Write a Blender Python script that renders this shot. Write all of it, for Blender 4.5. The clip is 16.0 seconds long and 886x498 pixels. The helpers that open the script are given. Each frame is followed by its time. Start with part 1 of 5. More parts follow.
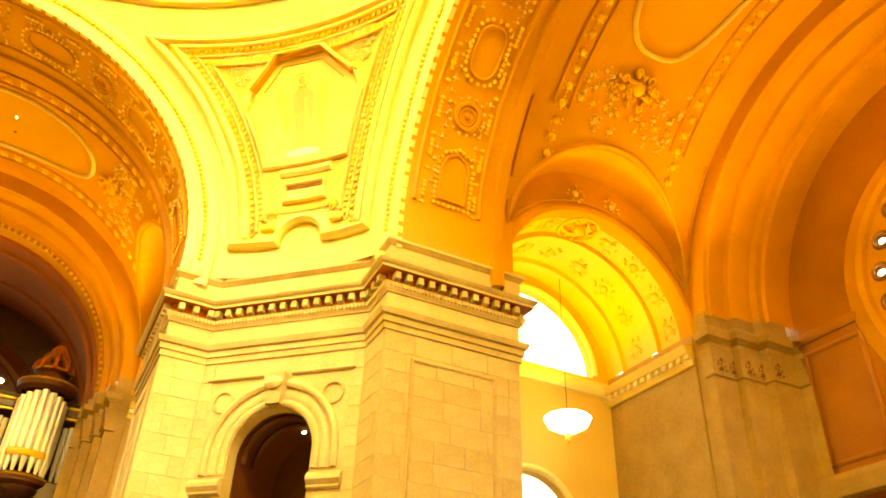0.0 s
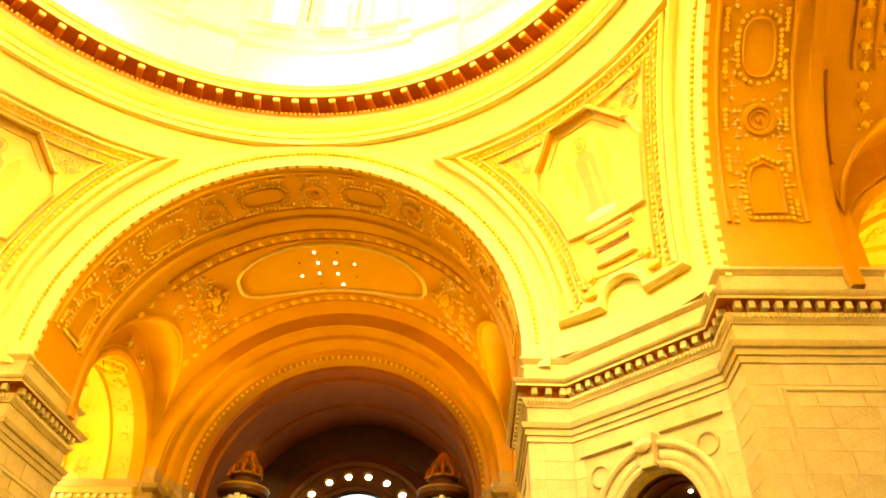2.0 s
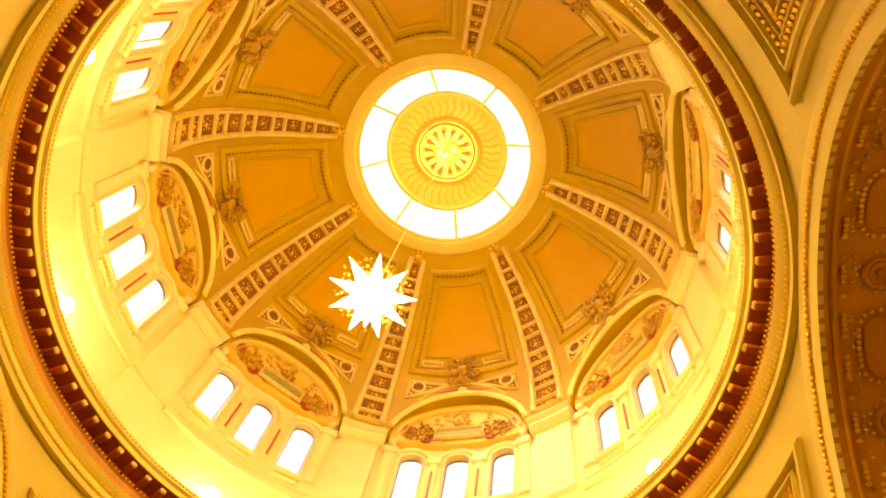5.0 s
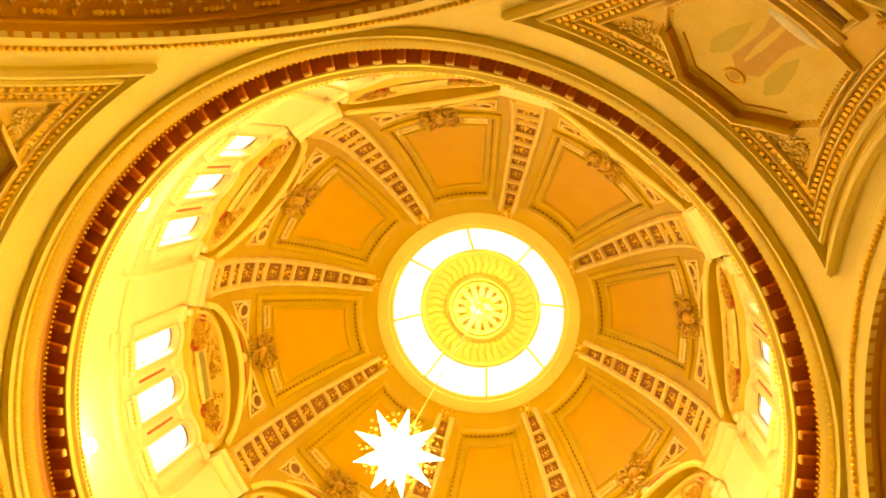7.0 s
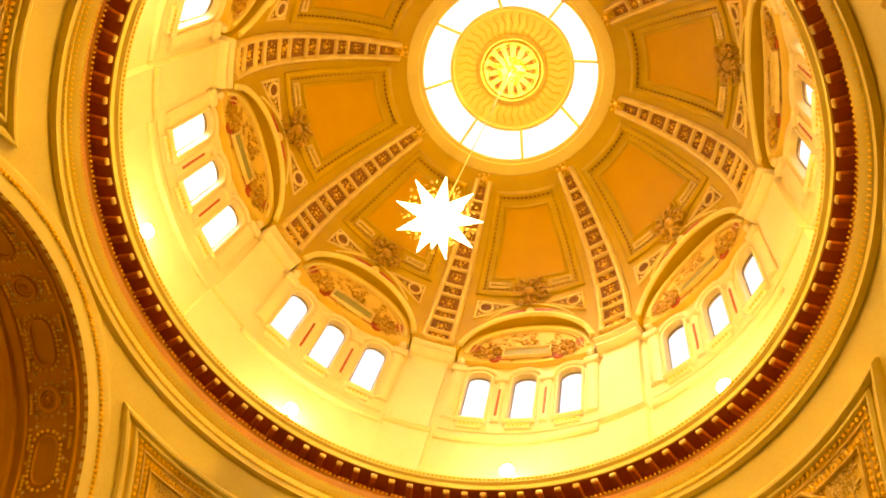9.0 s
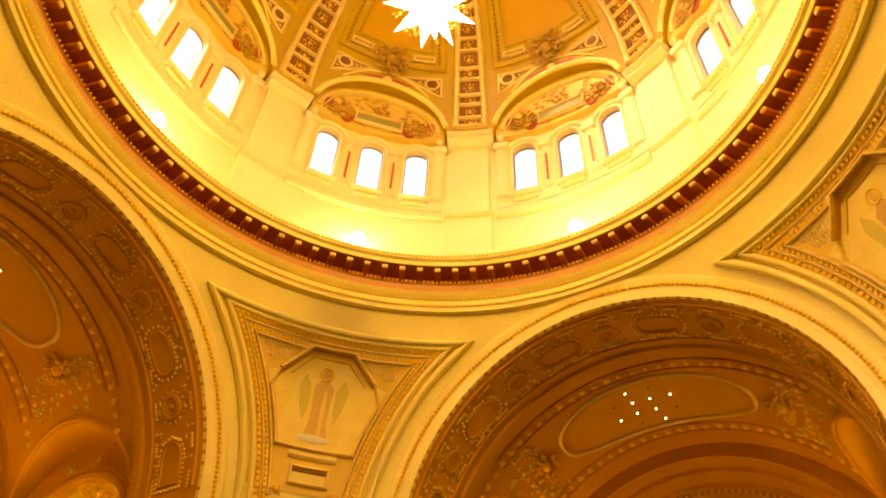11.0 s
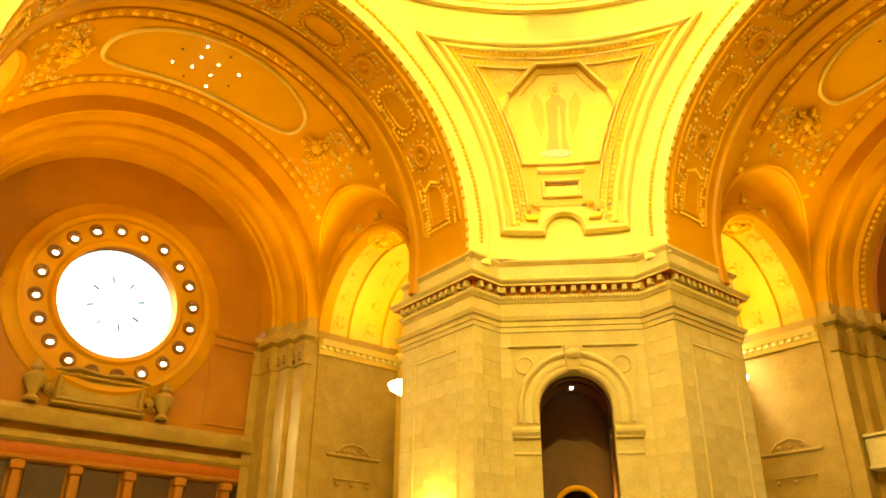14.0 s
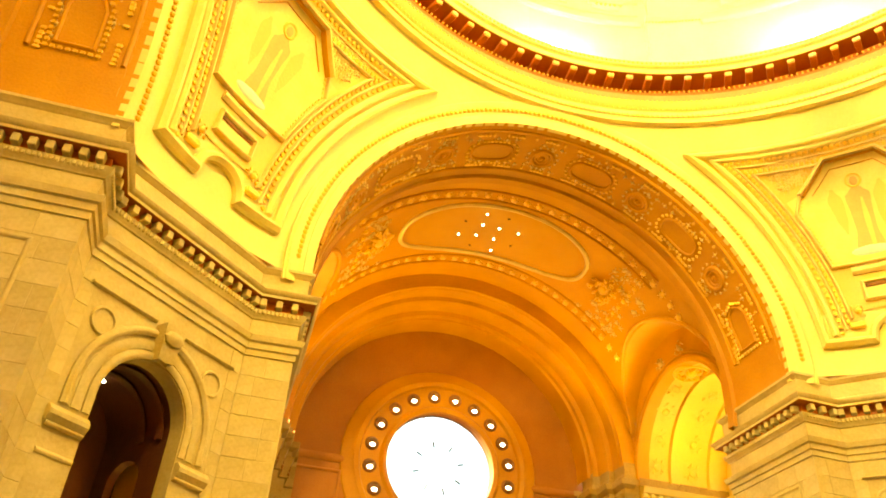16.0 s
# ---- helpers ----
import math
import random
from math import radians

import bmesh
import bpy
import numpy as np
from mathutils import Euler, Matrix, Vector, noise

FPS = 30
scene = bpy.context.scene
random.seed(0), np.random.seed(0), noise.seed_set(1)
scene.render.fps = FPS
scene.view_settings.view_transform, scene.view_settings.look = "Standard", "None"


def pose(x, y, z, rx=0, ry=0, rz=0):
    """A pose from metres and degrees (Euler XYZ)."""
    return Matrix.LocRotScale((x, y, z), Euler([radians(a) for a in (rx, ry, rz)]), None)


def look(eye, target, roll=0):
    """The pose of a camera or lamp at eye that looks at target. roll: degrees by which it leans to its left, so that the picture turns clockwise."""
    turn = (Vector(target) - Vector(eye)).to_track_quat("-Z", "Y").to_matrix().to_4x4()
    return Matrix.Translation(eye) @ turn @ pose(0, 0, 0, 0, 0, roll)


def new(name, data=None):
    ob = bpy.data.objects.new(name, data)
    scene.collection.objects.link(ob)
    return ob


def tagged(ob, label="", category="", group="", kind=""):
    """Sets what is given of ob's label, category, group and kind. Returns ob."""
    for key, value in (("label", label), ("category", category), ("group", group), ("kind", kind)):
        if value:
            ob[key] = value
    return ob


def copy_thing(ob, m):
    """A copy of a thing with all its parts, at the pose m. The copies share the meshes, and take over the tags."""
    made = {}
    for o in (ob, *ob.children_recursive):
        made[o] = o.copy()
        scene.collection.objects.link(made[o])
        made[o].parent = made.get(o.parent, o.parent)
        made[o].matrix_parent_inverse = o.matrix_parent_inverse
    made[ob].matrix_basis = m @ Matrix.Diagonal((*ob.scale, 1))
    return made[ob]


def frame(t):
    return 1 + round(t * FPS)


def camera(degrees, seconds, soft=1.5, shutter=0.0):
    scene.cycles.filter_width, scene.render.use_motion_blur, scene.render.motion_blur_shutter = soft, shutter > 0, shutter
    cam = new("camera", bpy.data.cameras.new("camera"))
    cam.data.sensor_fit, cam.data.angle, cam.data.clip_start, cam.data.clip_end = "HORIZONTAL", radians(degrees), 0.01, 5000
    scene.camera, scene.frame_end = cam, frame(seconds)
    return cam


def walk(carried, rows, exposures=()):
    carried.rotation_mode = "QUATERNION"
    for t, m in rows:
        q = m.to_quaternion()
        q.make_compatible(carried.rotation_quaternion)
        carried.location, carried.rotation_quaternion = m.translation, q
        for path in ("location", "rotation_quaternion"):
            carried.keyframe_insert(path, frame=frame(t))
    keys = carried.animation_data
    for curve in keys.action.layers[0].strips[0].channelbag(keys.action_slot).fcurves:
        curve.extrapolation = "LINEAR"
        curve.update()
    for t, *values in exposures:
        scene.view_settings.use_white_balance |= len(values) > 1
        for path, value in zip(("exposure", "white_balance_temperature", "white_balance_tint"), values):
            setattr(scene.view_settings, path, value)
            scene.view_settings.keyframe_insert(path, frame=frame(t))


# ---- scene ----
cam = camera(59.95, 16.0, soft=1.8)
PATH = [  # seconds and the camera's turn: tilt, lean, heading
    (0, 123.38, -1.86, -27.54),
    (0.5, 121.91, 0.68, -16.32),
    (1, 123.00, 1.31, -9.64),
    (1.5, 123.31, 0.04, -4.11),
    (2, 127.30, -1.27, 1.38),
    (2.5, 135.31, -2.92, 4.36),
    (3, 140.79, -4.02, 5.03),
    (3.5, 146.65, -4.52, 6.93),
    (4, 151.60, -4.70, 8.55),
    (4.5, 156.62, -5.80, 8.42),
    (5, 161.04, -6.35, 8.65),
    (5.2, 162.75, -6.75, 8.10),
    (5.72, 167.20, -7.70, 6.90),
    (6.25, 171.20, -8.45, 6.30),
    (6.78, 173.15, -9.05, 6.50),
    (7.3, 171.53, -9.43, 7.65),
    (7.5, 169.94, -9.46, 8.42),
    (8, 165.01, -10.12, 8.36),
    (8.5, 159.49, -10.69, 9.58),
    (8.7, 157.41, -10.82, 10.17),
    (9.22, 153.10, -10.20, 12.60),
    (9.75, 149.60, -8.20, 16.50),
    (10.28, 145.80, -5.65, 21.40),
    (10.8, 140.17, -3.12, 26.66),
    (11, 137.34, -2.27, 28.77),
    (11.5, 130.64, -2.39, 32.25),
    (12, 126.03, -1.30, 35.86),
    (12.5, 120.81, 0.10, 37.10),
    (13, 115.97, -0.06, 37.58),
    (13.5, 114.23, -0.50, 43.98),
    (14, 115.69, -0.46, 51.01),
    (14.5, 117.68, -0.64, 59.29),
    (15, 122.91, -5.40, 62.94),
    (15.5, 122.34, -3.71, 66.88),
    (16, 125.61, -3.41, 74.12),
]

walk(cam, [(t, pose(7.03, -9.82, 1.52, a, b, c)) for t, a, b, c in PATH],
     exposures=[(0, 4.55, 9000, -10), (1.5, 4.5, 8500, -12), (2.5, 4.34, 8800, -4), (3, 3.88, 9300, 4), (3.5, 3.42, 9600, 4), (4, 3.22, 9900, 6), (5, 2.78, 10200, 18),
                (6.2, 3.1, 10000, 8), (7.5, 3.15, 10000, 6), (8.5, 2.68, 10200, 18), (11, 2.7, 9900, 20), (12, 3.48, 9200, 4), (12.5, 3.86, 8700, -10), (13.5, 4.16, 8000, -24), (14.5, 4.3, 7500, -22), (16, 4.34, 7200, -14)])

# ---- world and light ----
ZS, AR, RS = 15.82, 9.0, 17.53      # springing height, arch radius, pendentive sphere
DZ, DR, DH = 40.77, 13.85, 11.64    # dome: springing height, radius and rise
YC, FR = 23.1, 9.4                  # middle of an arm, radius of its vault
WARM = (1.0, 0.63, 0.12)

world = bpy.data.worlds.new("sky")
scene.world = world
world.use_nodes = True
wn = world.node_tree.nodes
sky = wn.new("ShaderNodeTexSky")
sky.sky_type, sky.sun_disc = "NISHITA", False
sky.sun_elevation, sky.sun_rotation = radians(48), radians(200)
sky.dust_density, sky.ozone_density = 7.0, 0.3
wn["Background"].inputs["Strength"].default_value = 0.15
world.node_tree.links.new(sky.outputs["Color"], wn["Background"].inputs["Color"])
sun = new("sun", bpy.data.lights.new("sun", "SUN"))
sun.data.energy, sun.data.angle, sun.data.color = 0.5, radians(14), (1, 0.95, 0.88)
sun.matrix_world = look((0, 0, 0), (0.3, 0.75, -0.62))


def lamp(name, kind, place, power, radius=0.2, color=WARM, target=None, cone=120):
    data = bpy.data.lights.new(name, kind)
    data.energy, data.color = power, color
    if kind == "AREA":
        data.shape, data.size = "DISK", radius
    else:
        data.shadow_soft_size = radius
    if kind == "SPOT":
        data.spot_size, data.spot_blend = radians(cone), 0.8
    ob = new(name, data)
    ob.matrix_world = look(place, target) if target else pose(*place)
    return ob


def polar(r, az, z):
    a = radians(az)
    return (r * math.sin(a), r * math.cos(a), z)


FLOOD = (130, 65, 140, 1780, 370, 105, 150, 210)      # brightest on the sanctuary side
for k in range(8):                    # floodlights on the ledge below the drum windows
    lamp("flood_lamp", "SPOT", polar(13.6, 45 * k, 29.75), FLOOD[k], 0.18, WARM, polar(0, 0, 28), 168)
for a in range(4):                    # downlights in the vault of each arm
    q = pose(0, 0, 0, 0, 0, 90 * a)
    lamp("vault_lamp", "SPOT", q @ Vector((0, 22.9, 24.2)), 34, 0.5, (1.0, 0.55, 0.09), q @ Vector((0, 22.9, 0)), 130)
    for s in (-1, 1):                 # uplights on the capitals at the end of each arm
        lamp("ledge_lamp", "SPOT", q @ Vector((7.7 * s, 27.0, 16.3)), 150, 0.3, (1.0, 0.55, 0.09), q @ Vector((-1.5 * s, 20.6, 24.3)), 150)
    for s in (-1, 1):                 # unseen spots added above the hanging bowls to brighten the chapel vaults
        lamp("chapel_vault_fill", "SPOT", q @ Vector((12.2 * s, YC, 13.9)), 105, 0.4, (1.0, 0.56, 0.07), q @ Vector((12.2 * s, YC, 20)), 165)
lamp("lantern_lamp", "POINT", (0, 0, 52.2), 110, 0.4, (1.0, 0.74, 0.3))
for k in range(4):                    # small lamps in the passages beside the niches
    lamp("passage_lamp", "POINT", pose(0, 0, 0, 0, 0, 90 * k) @ Vector(((19.7 + 1.85) * 0.7071, (19.7 - 1.85) * 0.7071, 5.9)), 6, 0.15)
lamp("sconce_lamp", "POINT", (-16.8, 8.5, 5.3), 16, 0.12)
lamp("star_lamp", "POINT", (0, 0, 27.1), 100, 1.2, (1, 0.72, 0.3))


# ---- materials ----
def mat(name, base, second=None, rough=0.6, metal=0.0, scale=1.2, grain=18.0, bump=0.15, emit=None, power=0.0, amount=0.5):
    m = bpy.data.materials.new(name)
    m.use_nodes = True
    nt = m.node_tree
    b = nt.nodes["Principled BSDF"]
    b.inputs["Roughness"].default_value, b.inputs["Metallic"].default_value = rough, metal
    if emit:
        b.inputs["Base Color"].default_value = (*base, 1)
        b.inputs["Emission Color"].default_value = (*emit, 1)
        b.inputs["Emission Strength"].default_value = power
        return m
    second = second or tuple(c * 0.72 for c in base)
    co = nt.nodes.new("ShaderNodeTexCoord")
    n1, n2 = nt.nodes.new("ShaderNodeTexNoise"), nt.nodes.new("ShaderNodeTexNoise")
    for n, s, d in ((n1, scale, 4), (n2, grain, 6)):
        n.inputs["Scale"].default_value, n.inputs["Detail"].default_value = s, d
        nt.links.new(co.outputs["Object"], n.inputs["Vector"])
    info = nt.nodes.new("ShaderNodeObjectInfo")
    mix1 = nt.nodes.new("ShaderNodeMath")
    mix1.operation = "MULTIPLY_ADD"
    nt.links.new(n1.outputs["Fac"], mix1.inputs[0])
    mix1.inputs[1].default_value = 0.7
    m3 = nt.nodes.new("ShaderNodeMath")
    m3.operation = "MULTIPLY_ADD"
    nt.links.new(n2.outputs["Fac"], m3.inputs[0])
    m3.inputs[1].default_value = 0.5
    m4 = nt.nodes.new("ShaderNodeMath")
    m4.operation = "MULTIPLY_ADD"
    nt.links.new(info.outputs["Random"], m4.inputs[0])
    m4.inputs[1].default_value, m4.inputs[2].default_value = 0.25, -0.22
    nt.links.new(m4.outputs[0], m3.inputs[2])
    nt.links.new(m3.outputs[0], mix1.inputs[2])
    ramp = nt.nodes.new("ShaderNodeValToRGB")
    ramp.color_ramp.elements[0].position, ramp.color_ramp.elements[1].position = 0.5 - amount / 2, 0.5 + amount / 2
    ramp.color_ramp.elements[0].color, ramp.color_ramp.elements[1].color = (*second, 1), (*base, 1)
    nt.links.new(mix1.outputs[0], ramp.inputs[0])
    nt.links.new(ramp.outputs[0], b.inputs["Base Color"])
    if bump:
        bp = nt.nodes.new("ShaderNodeBump")
        bp.inputs["Strength"].default_value, bp.inputs["Distance"].default_value = bump, 0.05
        nt.links.new(n2.outputs["Fac"], bp.inputs["Height"])
        nt.links.new(bp.outputs[0], b.inputs["Normal"])
    return m


STONE = mat("limestone", (0.61, 0.50, 0.25), (0.45, 0.35, 0.15), 0.75, grain=9, bump=0.25)
SAND = mat("brown_sandstone", (0.43, 0.285, 0.085), (0.28, 0.17, 0.045), 0.75, grain=9, bump=0.25)
CREAM = mat("cream_plaster", (0.78, 0.67, 0.27), (0.70, 0.58, 0.21), 0.55, scale=0.5, grain=8, bump=0.08)
GILT = mat("golden_plaster", (0.70, 0.50, 0.13), (0.62, 0.42, 0.09), 0.5, scale=0.5, grain=8, bump=0.08)
OCHRE = mat("ochre_plaster", (0.57, 0.275, 0.024), (0.43, 0.185, 0.015), 0.6, scale=0.7, grain=14, bump=0.2)
TAWNY = mat("tawny_plaster", (0.40, 0.155, 0.025), (0.28, 0.095, 0.014), 0.65, scale=0.6, grain=12, bump=0.2)
DEEP = mat("deep_ochre_panel", (0.55, 0.28, 0.03), (0.47, 0.225, 0.02), 0.6, scale=0.8, grain=20, bump=0.1)
GOLD = mat("gilding", (0.92, 0.62, 0.15), (0.70, 0.42, 0.07), 0.36, 0.35, scale=3, grain=25, bump=0.3)
PALE = mat("pale_gilding", (0.80, 0.63, 0.28), (0.60, 0.43, 0.14), 0.45, 0.25, scale=2, grain=25, bump=0.25)
BROWN = mat("brown_relief", (0.30, 0.13, 0.03), (0.16, 0.06, 0.015), 0.7, scale=6, grain=22, bump=0.8)
REDM = mat("red_panel", (0.42, 0.07, 0.02), (0.34, 0.05, 0.015), 0.5)
GREEN = mat("green_plaque", (0.30, 0.27, 0.07), (0.22, 0.2, 0.05), 0.5)
ROSY = mat("rosy_frieze", (0.50, 0.25, 0.10), (0.40, 0.18, 0.06), 0.5, scale=1.5, grain=10)
# oak of the organ; also painted-in shade for niche passages and loft walls
WOOD_SHADE = mat("dark_oak_and_shade", (0.07, 0.020, 0.007), (0.03, 0.009, 0.004), 0.4, scale=2, grain=16)
TIN = mat("pipe_tin", (0.86, 0.86, 0.85), (0.76, 0.75, 0.73), 0.35, 0.25, bump=0.05)
MARBLE = mat("floor_marble", (0.20, 0.15, 0.09), (0.11, 0.08, 0.05), 0.3, scale=0.6)
PAINT1 = mat("painted_robe", (0.62, 0.40, 0.14), (0.52, 0.32, 0.10), 0.6, scale=2, grain=10)
PAINT2 = mat("painted_wing", (0.52, 0.44, 0.11), (0.58, 0.48, 0.12), 0.6, scale=2, grain=10)
PAINT3 = mat("painted_ground", (0.76, 0.62, 0.21), (0.66, 0.50, 0.12), 0.6, scale=1.5, grain=9)
PAINT4 = mat("painted_cloud", (0.72, 0.70, 0.62), (0.6, 0.56, 0.45), 0.6, scale=2, grain=9)
BULB = mat("lit_bulb", (1, 1, 1), emit=(1, 0.9, 0.7), power=1.2)
GLOW = mat("lit_flood_glass", (1, 1, 1), emit=(1, 0.85, 0.5), power=12)
STARLIT = mat("lit_star_glass", (1, 1, 1), emit=(1, 0.95, 0.78), power=1.0)
CHAND = mat("lit_opal_glass", (1, 1, 1), emit=(1, 0.9, 0.65), power=0.5)
REDBROWN = mat("red_brown_paint", (0.44, 0.11, 0.015), (0.32, 0.07, 0.01), 0.6, scale=2)
# vault plaster of the organ loft with its shade put into the colour
LOFT_SHADE = mat("shaded_loft_plaster", (0.29, 0.075, 0.012), (0.19, 0.045, 0.007), 0.65, scale=1, grain=12, bump=0.2)
IVORY = mat("ivory_plaster", (0.78, 0.68, 0.44), (0.70, 0.59, 0.34), 0.5, scale=0.5, grain=8, bump=0.08)
OLDGOLD = mat("old_gilding", (0.62, 0.38, 0.09), (0.34, 0.18, 0.035), 0.4, 0.3, scale=4, grain=25, bump=0.4)
YELLOW = mat("yellow_ochre_plaster", (0.47, 0.31, 0.025), (0.38, 0.235, 0.015), 0.55, scale=0.8, grain=16, bump=0.15)
AMBERP = mat("amber_panel", (0.50, 0.278, 0.014), (0.44, 0.232, 0.011), 0.6, scale=0.8, grain=20, bump=0.1)
# wood of the organ crown; also painted-in shade inside the niches
MAHOG_SHADE = mat("mahogany_and_shade", (0.13, 0.035, 0.008), (0.07, 0.018, 0.005), 0.5, scale=2, grain=14)
# grey for the darkened edge of the drum window reveals
REVEAL_SHADE = mat("reveal_shade_grey", (0.27, 0.26, 0.22), (0.2, 0.19, 0.16), 0.5, 0.3)
IRON = mat("dark_iron", (0.05, 0.04, 0.03), (0.03, 0.02, 0.015), 0.5, 0.6)


def glass_mat(name, color):
    m = bpy.data.materials.new(name)
    m.use_nodes = True
    nt = m.node_tree
    nt.nodes.remove(nt.nodes["Principled BSDF"])
    out = nt.nodes["Material Output"]
    tr, gl, mix = (nt.nodes.new("ShaderNodeBsdf" + k) for k in ("Transparent", "Glossy", "Diffuse"))
    mix = nt.nodes.new("ShaderNodeMixShader")
    tr.inputs["Color"].default_value = (*color, 1)
    gl.inputs["Roughness"].default_value = 0.1
    mix.inputs[0].default_value = 0.06
    nt.links.new(tr.outputs[0], mix.inputs[1])
    nt.links.new(gl.outputs[0], mix.inputs[2])
    nt.links.new(mix.outputs[0], out.inputs["Surface"])
    return m


GLASS = glass_mat("pale_window_glass", (1, 0.97, 0.9))
STAINED = glass_mat("stained_rose_glass", (0.36, 0.345, 0.32))
AMBER = glass_mat("amber_window_glass", (0.95, 0.72, 0.36))


# ---- mesh tools ----
class Mesh:
    def __init__(self):
        self.v, self.f = [], []

    def add(self, verts, faces):
        n = len(self.v)
        self.v += [tuple(p) for p in verts]
        self.f += [tuple(i + n for i in f) for f in faces]
        return self

    def grid(self, rows, closed=False):
        n, m = len(rows), len(rows[0])
        faces = []
        for i in range(n - 1):
            for j in range(m if closed else m - 1):
                k = (j + 1) % m
                faces.append((i * m + j, i * m + k, (i + 1) * m + k, (i + 1) * m + j))
        return self.add([p for r in rows for p in r], faces)

    def box(self, m, sx, sy, sz, c=0.0):
        """A box about m's origin, with its edges cut by c."""
        x, y, z = sx / 2, sy / 2, sz / 2
        if not c:
            vs = [(a * x, b * y, d * z) for a in (-1, 1) for b in (-1, 1) for d in (-1, 1)]
            fs = [(0, 1, 3, 2), (4, 6, 7, 5), (0, 4, 5, 1), (2, 3, 7, 6), (0, 2, 6, 4), (1, 5, 7, 3)]
        else:
            vs = []
            for d, o in ((-z, c), (-z + c, 0), (z - c, 0), (z, c)):
                a, b = x - o, y - o
                vs += [(-a + c, -b, d), (a - c, -b, d), (a, -b + c, d), (a, b - c, d), (a - c, b, d), (-a + c, b, d), (-a, b - c, d), (-a, -b + c, d)]
            fs = [tuple(range(7, -1, -1)), tuple(range(24, 32))]
            fs += [(8 * k + j, 8 * k + (j + 1) % 8, 8 * k + 8 + (j + 1) % 8, 8 * k + 8 + j) for k in range(3) for j in range(8)]
        return self.add([m @ Vector(p) for p in vs], fs)

    def ball(self, m, rx, ry, rz, n=8, k=5):
        rows = []
        for i in range(k + 1):
            a = math.pi * i / k
            rows.append([m @ Vector((rx * math.sin(a) * math.cos(2 * math.pi * j / n), ry * math.sin(a) * math.sin(2 * math.pi * j / n), rz * math.cos(a))) for j in range(n)])
        return self.grid(rows, True)

    def turned(self, m, profile, n=16, a0=0.0, a1=360.0):
        full = abs(a1 - a0) >= 360
        cnt = n if full else n + 1
        rows = []
        for r, z in profile:
            rows.append([m @ Vector((r * math.cos(radians(a0 + (a1 - a0) * j / n)), r * math.sin(radians(a0 + (a1 - a0) * j / n)), z)) for j in range(cnt)])
        return self.grid(rows, full)

    def ring(self, m, R, r, n=20, k=6, squash=1.0):
        rows = []
        for i in range(n + 1):
            a = 2 * math.pi * i / n
            rows.append([m @ Vector(((R + r * math.cos(2 * math.pi * j / k)) * math.cos(a), squash * (R + r * math.cos(2 * math.pi * j / k)) * math.sin(a), r * math.sin(2 * math.pi * j / k))) for j in range(k)])
        return self.grid(rows, True)


def made(name, mesh, material, smooth=True):
    me = bpy.data.meshes.new(name)
    me.from_pydata([tuple(p) for p in mesh.v], [], mesh.f)
    me.materials.append(material)
    if smooth:
        me.shade_smooth()
        me.set_sharp_from_angle(angle=radians(35))
    me.update()
    return me


def part(name, mesh, material, parent, label="", smooth=True, kind=""):
    ob = new(name, made(name, mesh, material, smooth) if isinstance(mesh, Mesh) else mesh)
    ob.parent = parent
    return tagged(ob, label=label, kind=kind)


def thing(name, label, category, group="", kind=""):
    return tagged(new(name), label, category, group, kind)


def fan(ob, turns):
    """Copies of a thing round the central axis, in degrees to the left."""
    return [copy_thing(ob, pose(0, 0, 0, 0, 0, a)) for a in turns]


# surfaces: (u, v, h) to a place, h metres in front of the surface
def soffit(R):
    return lambda u, v, h=0.0: Vector(((R - h) * math.sin(u), v, ZS + (R - h) * math.cos(u)))


def dome(u, v, h=0.0):
    a, e, R = radians(u), radians(v), DR - h
    if e < 0:
        return Vector((R * math.sin(a), R * math.cos(a), DZ + DH * e))
    return Vector((R * math.cos(e) * math.sin(a), R * math.cos(e) * math.cos(a), DZ + (DH - h) * math.sin(e)))


def pend(u, v, h=0.0):
    a, e, R = radians(45 + u), radians(v), RS - h + 0.25 * max(0, 1 - (u / 14) ** 2) * max(0, 1 - v / 33)
    return Vector((R * math.cos(e) * math.sin(a), R * math.cos(e) * math.cos(a), ZS + R * math.sin(e)))


def storey(v):
    """Heights in the drum, from the sills of its windows."""
    return 34.29 + (v - 33.3) * 0.984


def drum(R):
    return lambda u, v, h=0.0: Vector(((R - h) * math.sin(radians(u)), (R - h) * math.cos(radians(u)), storey(v)))


def diag(u, v, h=0.0):
    s, d = 2 ** -0.5, 17.8 - h
    return Vector((d * s + u * s, d * s - u * s, v))


def flat_y(y):
    return lambda u, v, h=0.0: Vector((u, y - h, v))


def flat_x(x):
    return lambda u, v, h=0.0: Vector((x - h, u, v))


def spot(P, u, v, h=0.0, turn=0.0):
    """A frame on the surface: its z axis looks out of it, its y axis runs along v."""
    p, n = P(u, v, h), (P(u, v, h + 0.5) - P(u, v, h)).normalized()
    y = (P(u, v + 0.01, h) - P(u, v - 0.01, h)).normalized()
    x = y.cross(n).normalized()
    y = n.cross(x)
    m = Matrix((x, y, n)).transposed().to_4x4()
    m.translation = p
    return m @ pose(0, 0, 0, 0, 0, turn)


def dense(pts, P, step, closed=False):
    out, seq = [], list(pts) + ([pts[0]] if closed else [])
    for a, b in zip(seq, seq[1:]):
        n = max(1, int((P(*b) - P(*a)).length / step + 0.5))
        out += [(a[0] + (b[0] - a[0]) * i / n, a[1] + (b[1] - a[1]) * i / n) for i in range(n)]
    if not closed:
        out.append(seq[-1])
    return out


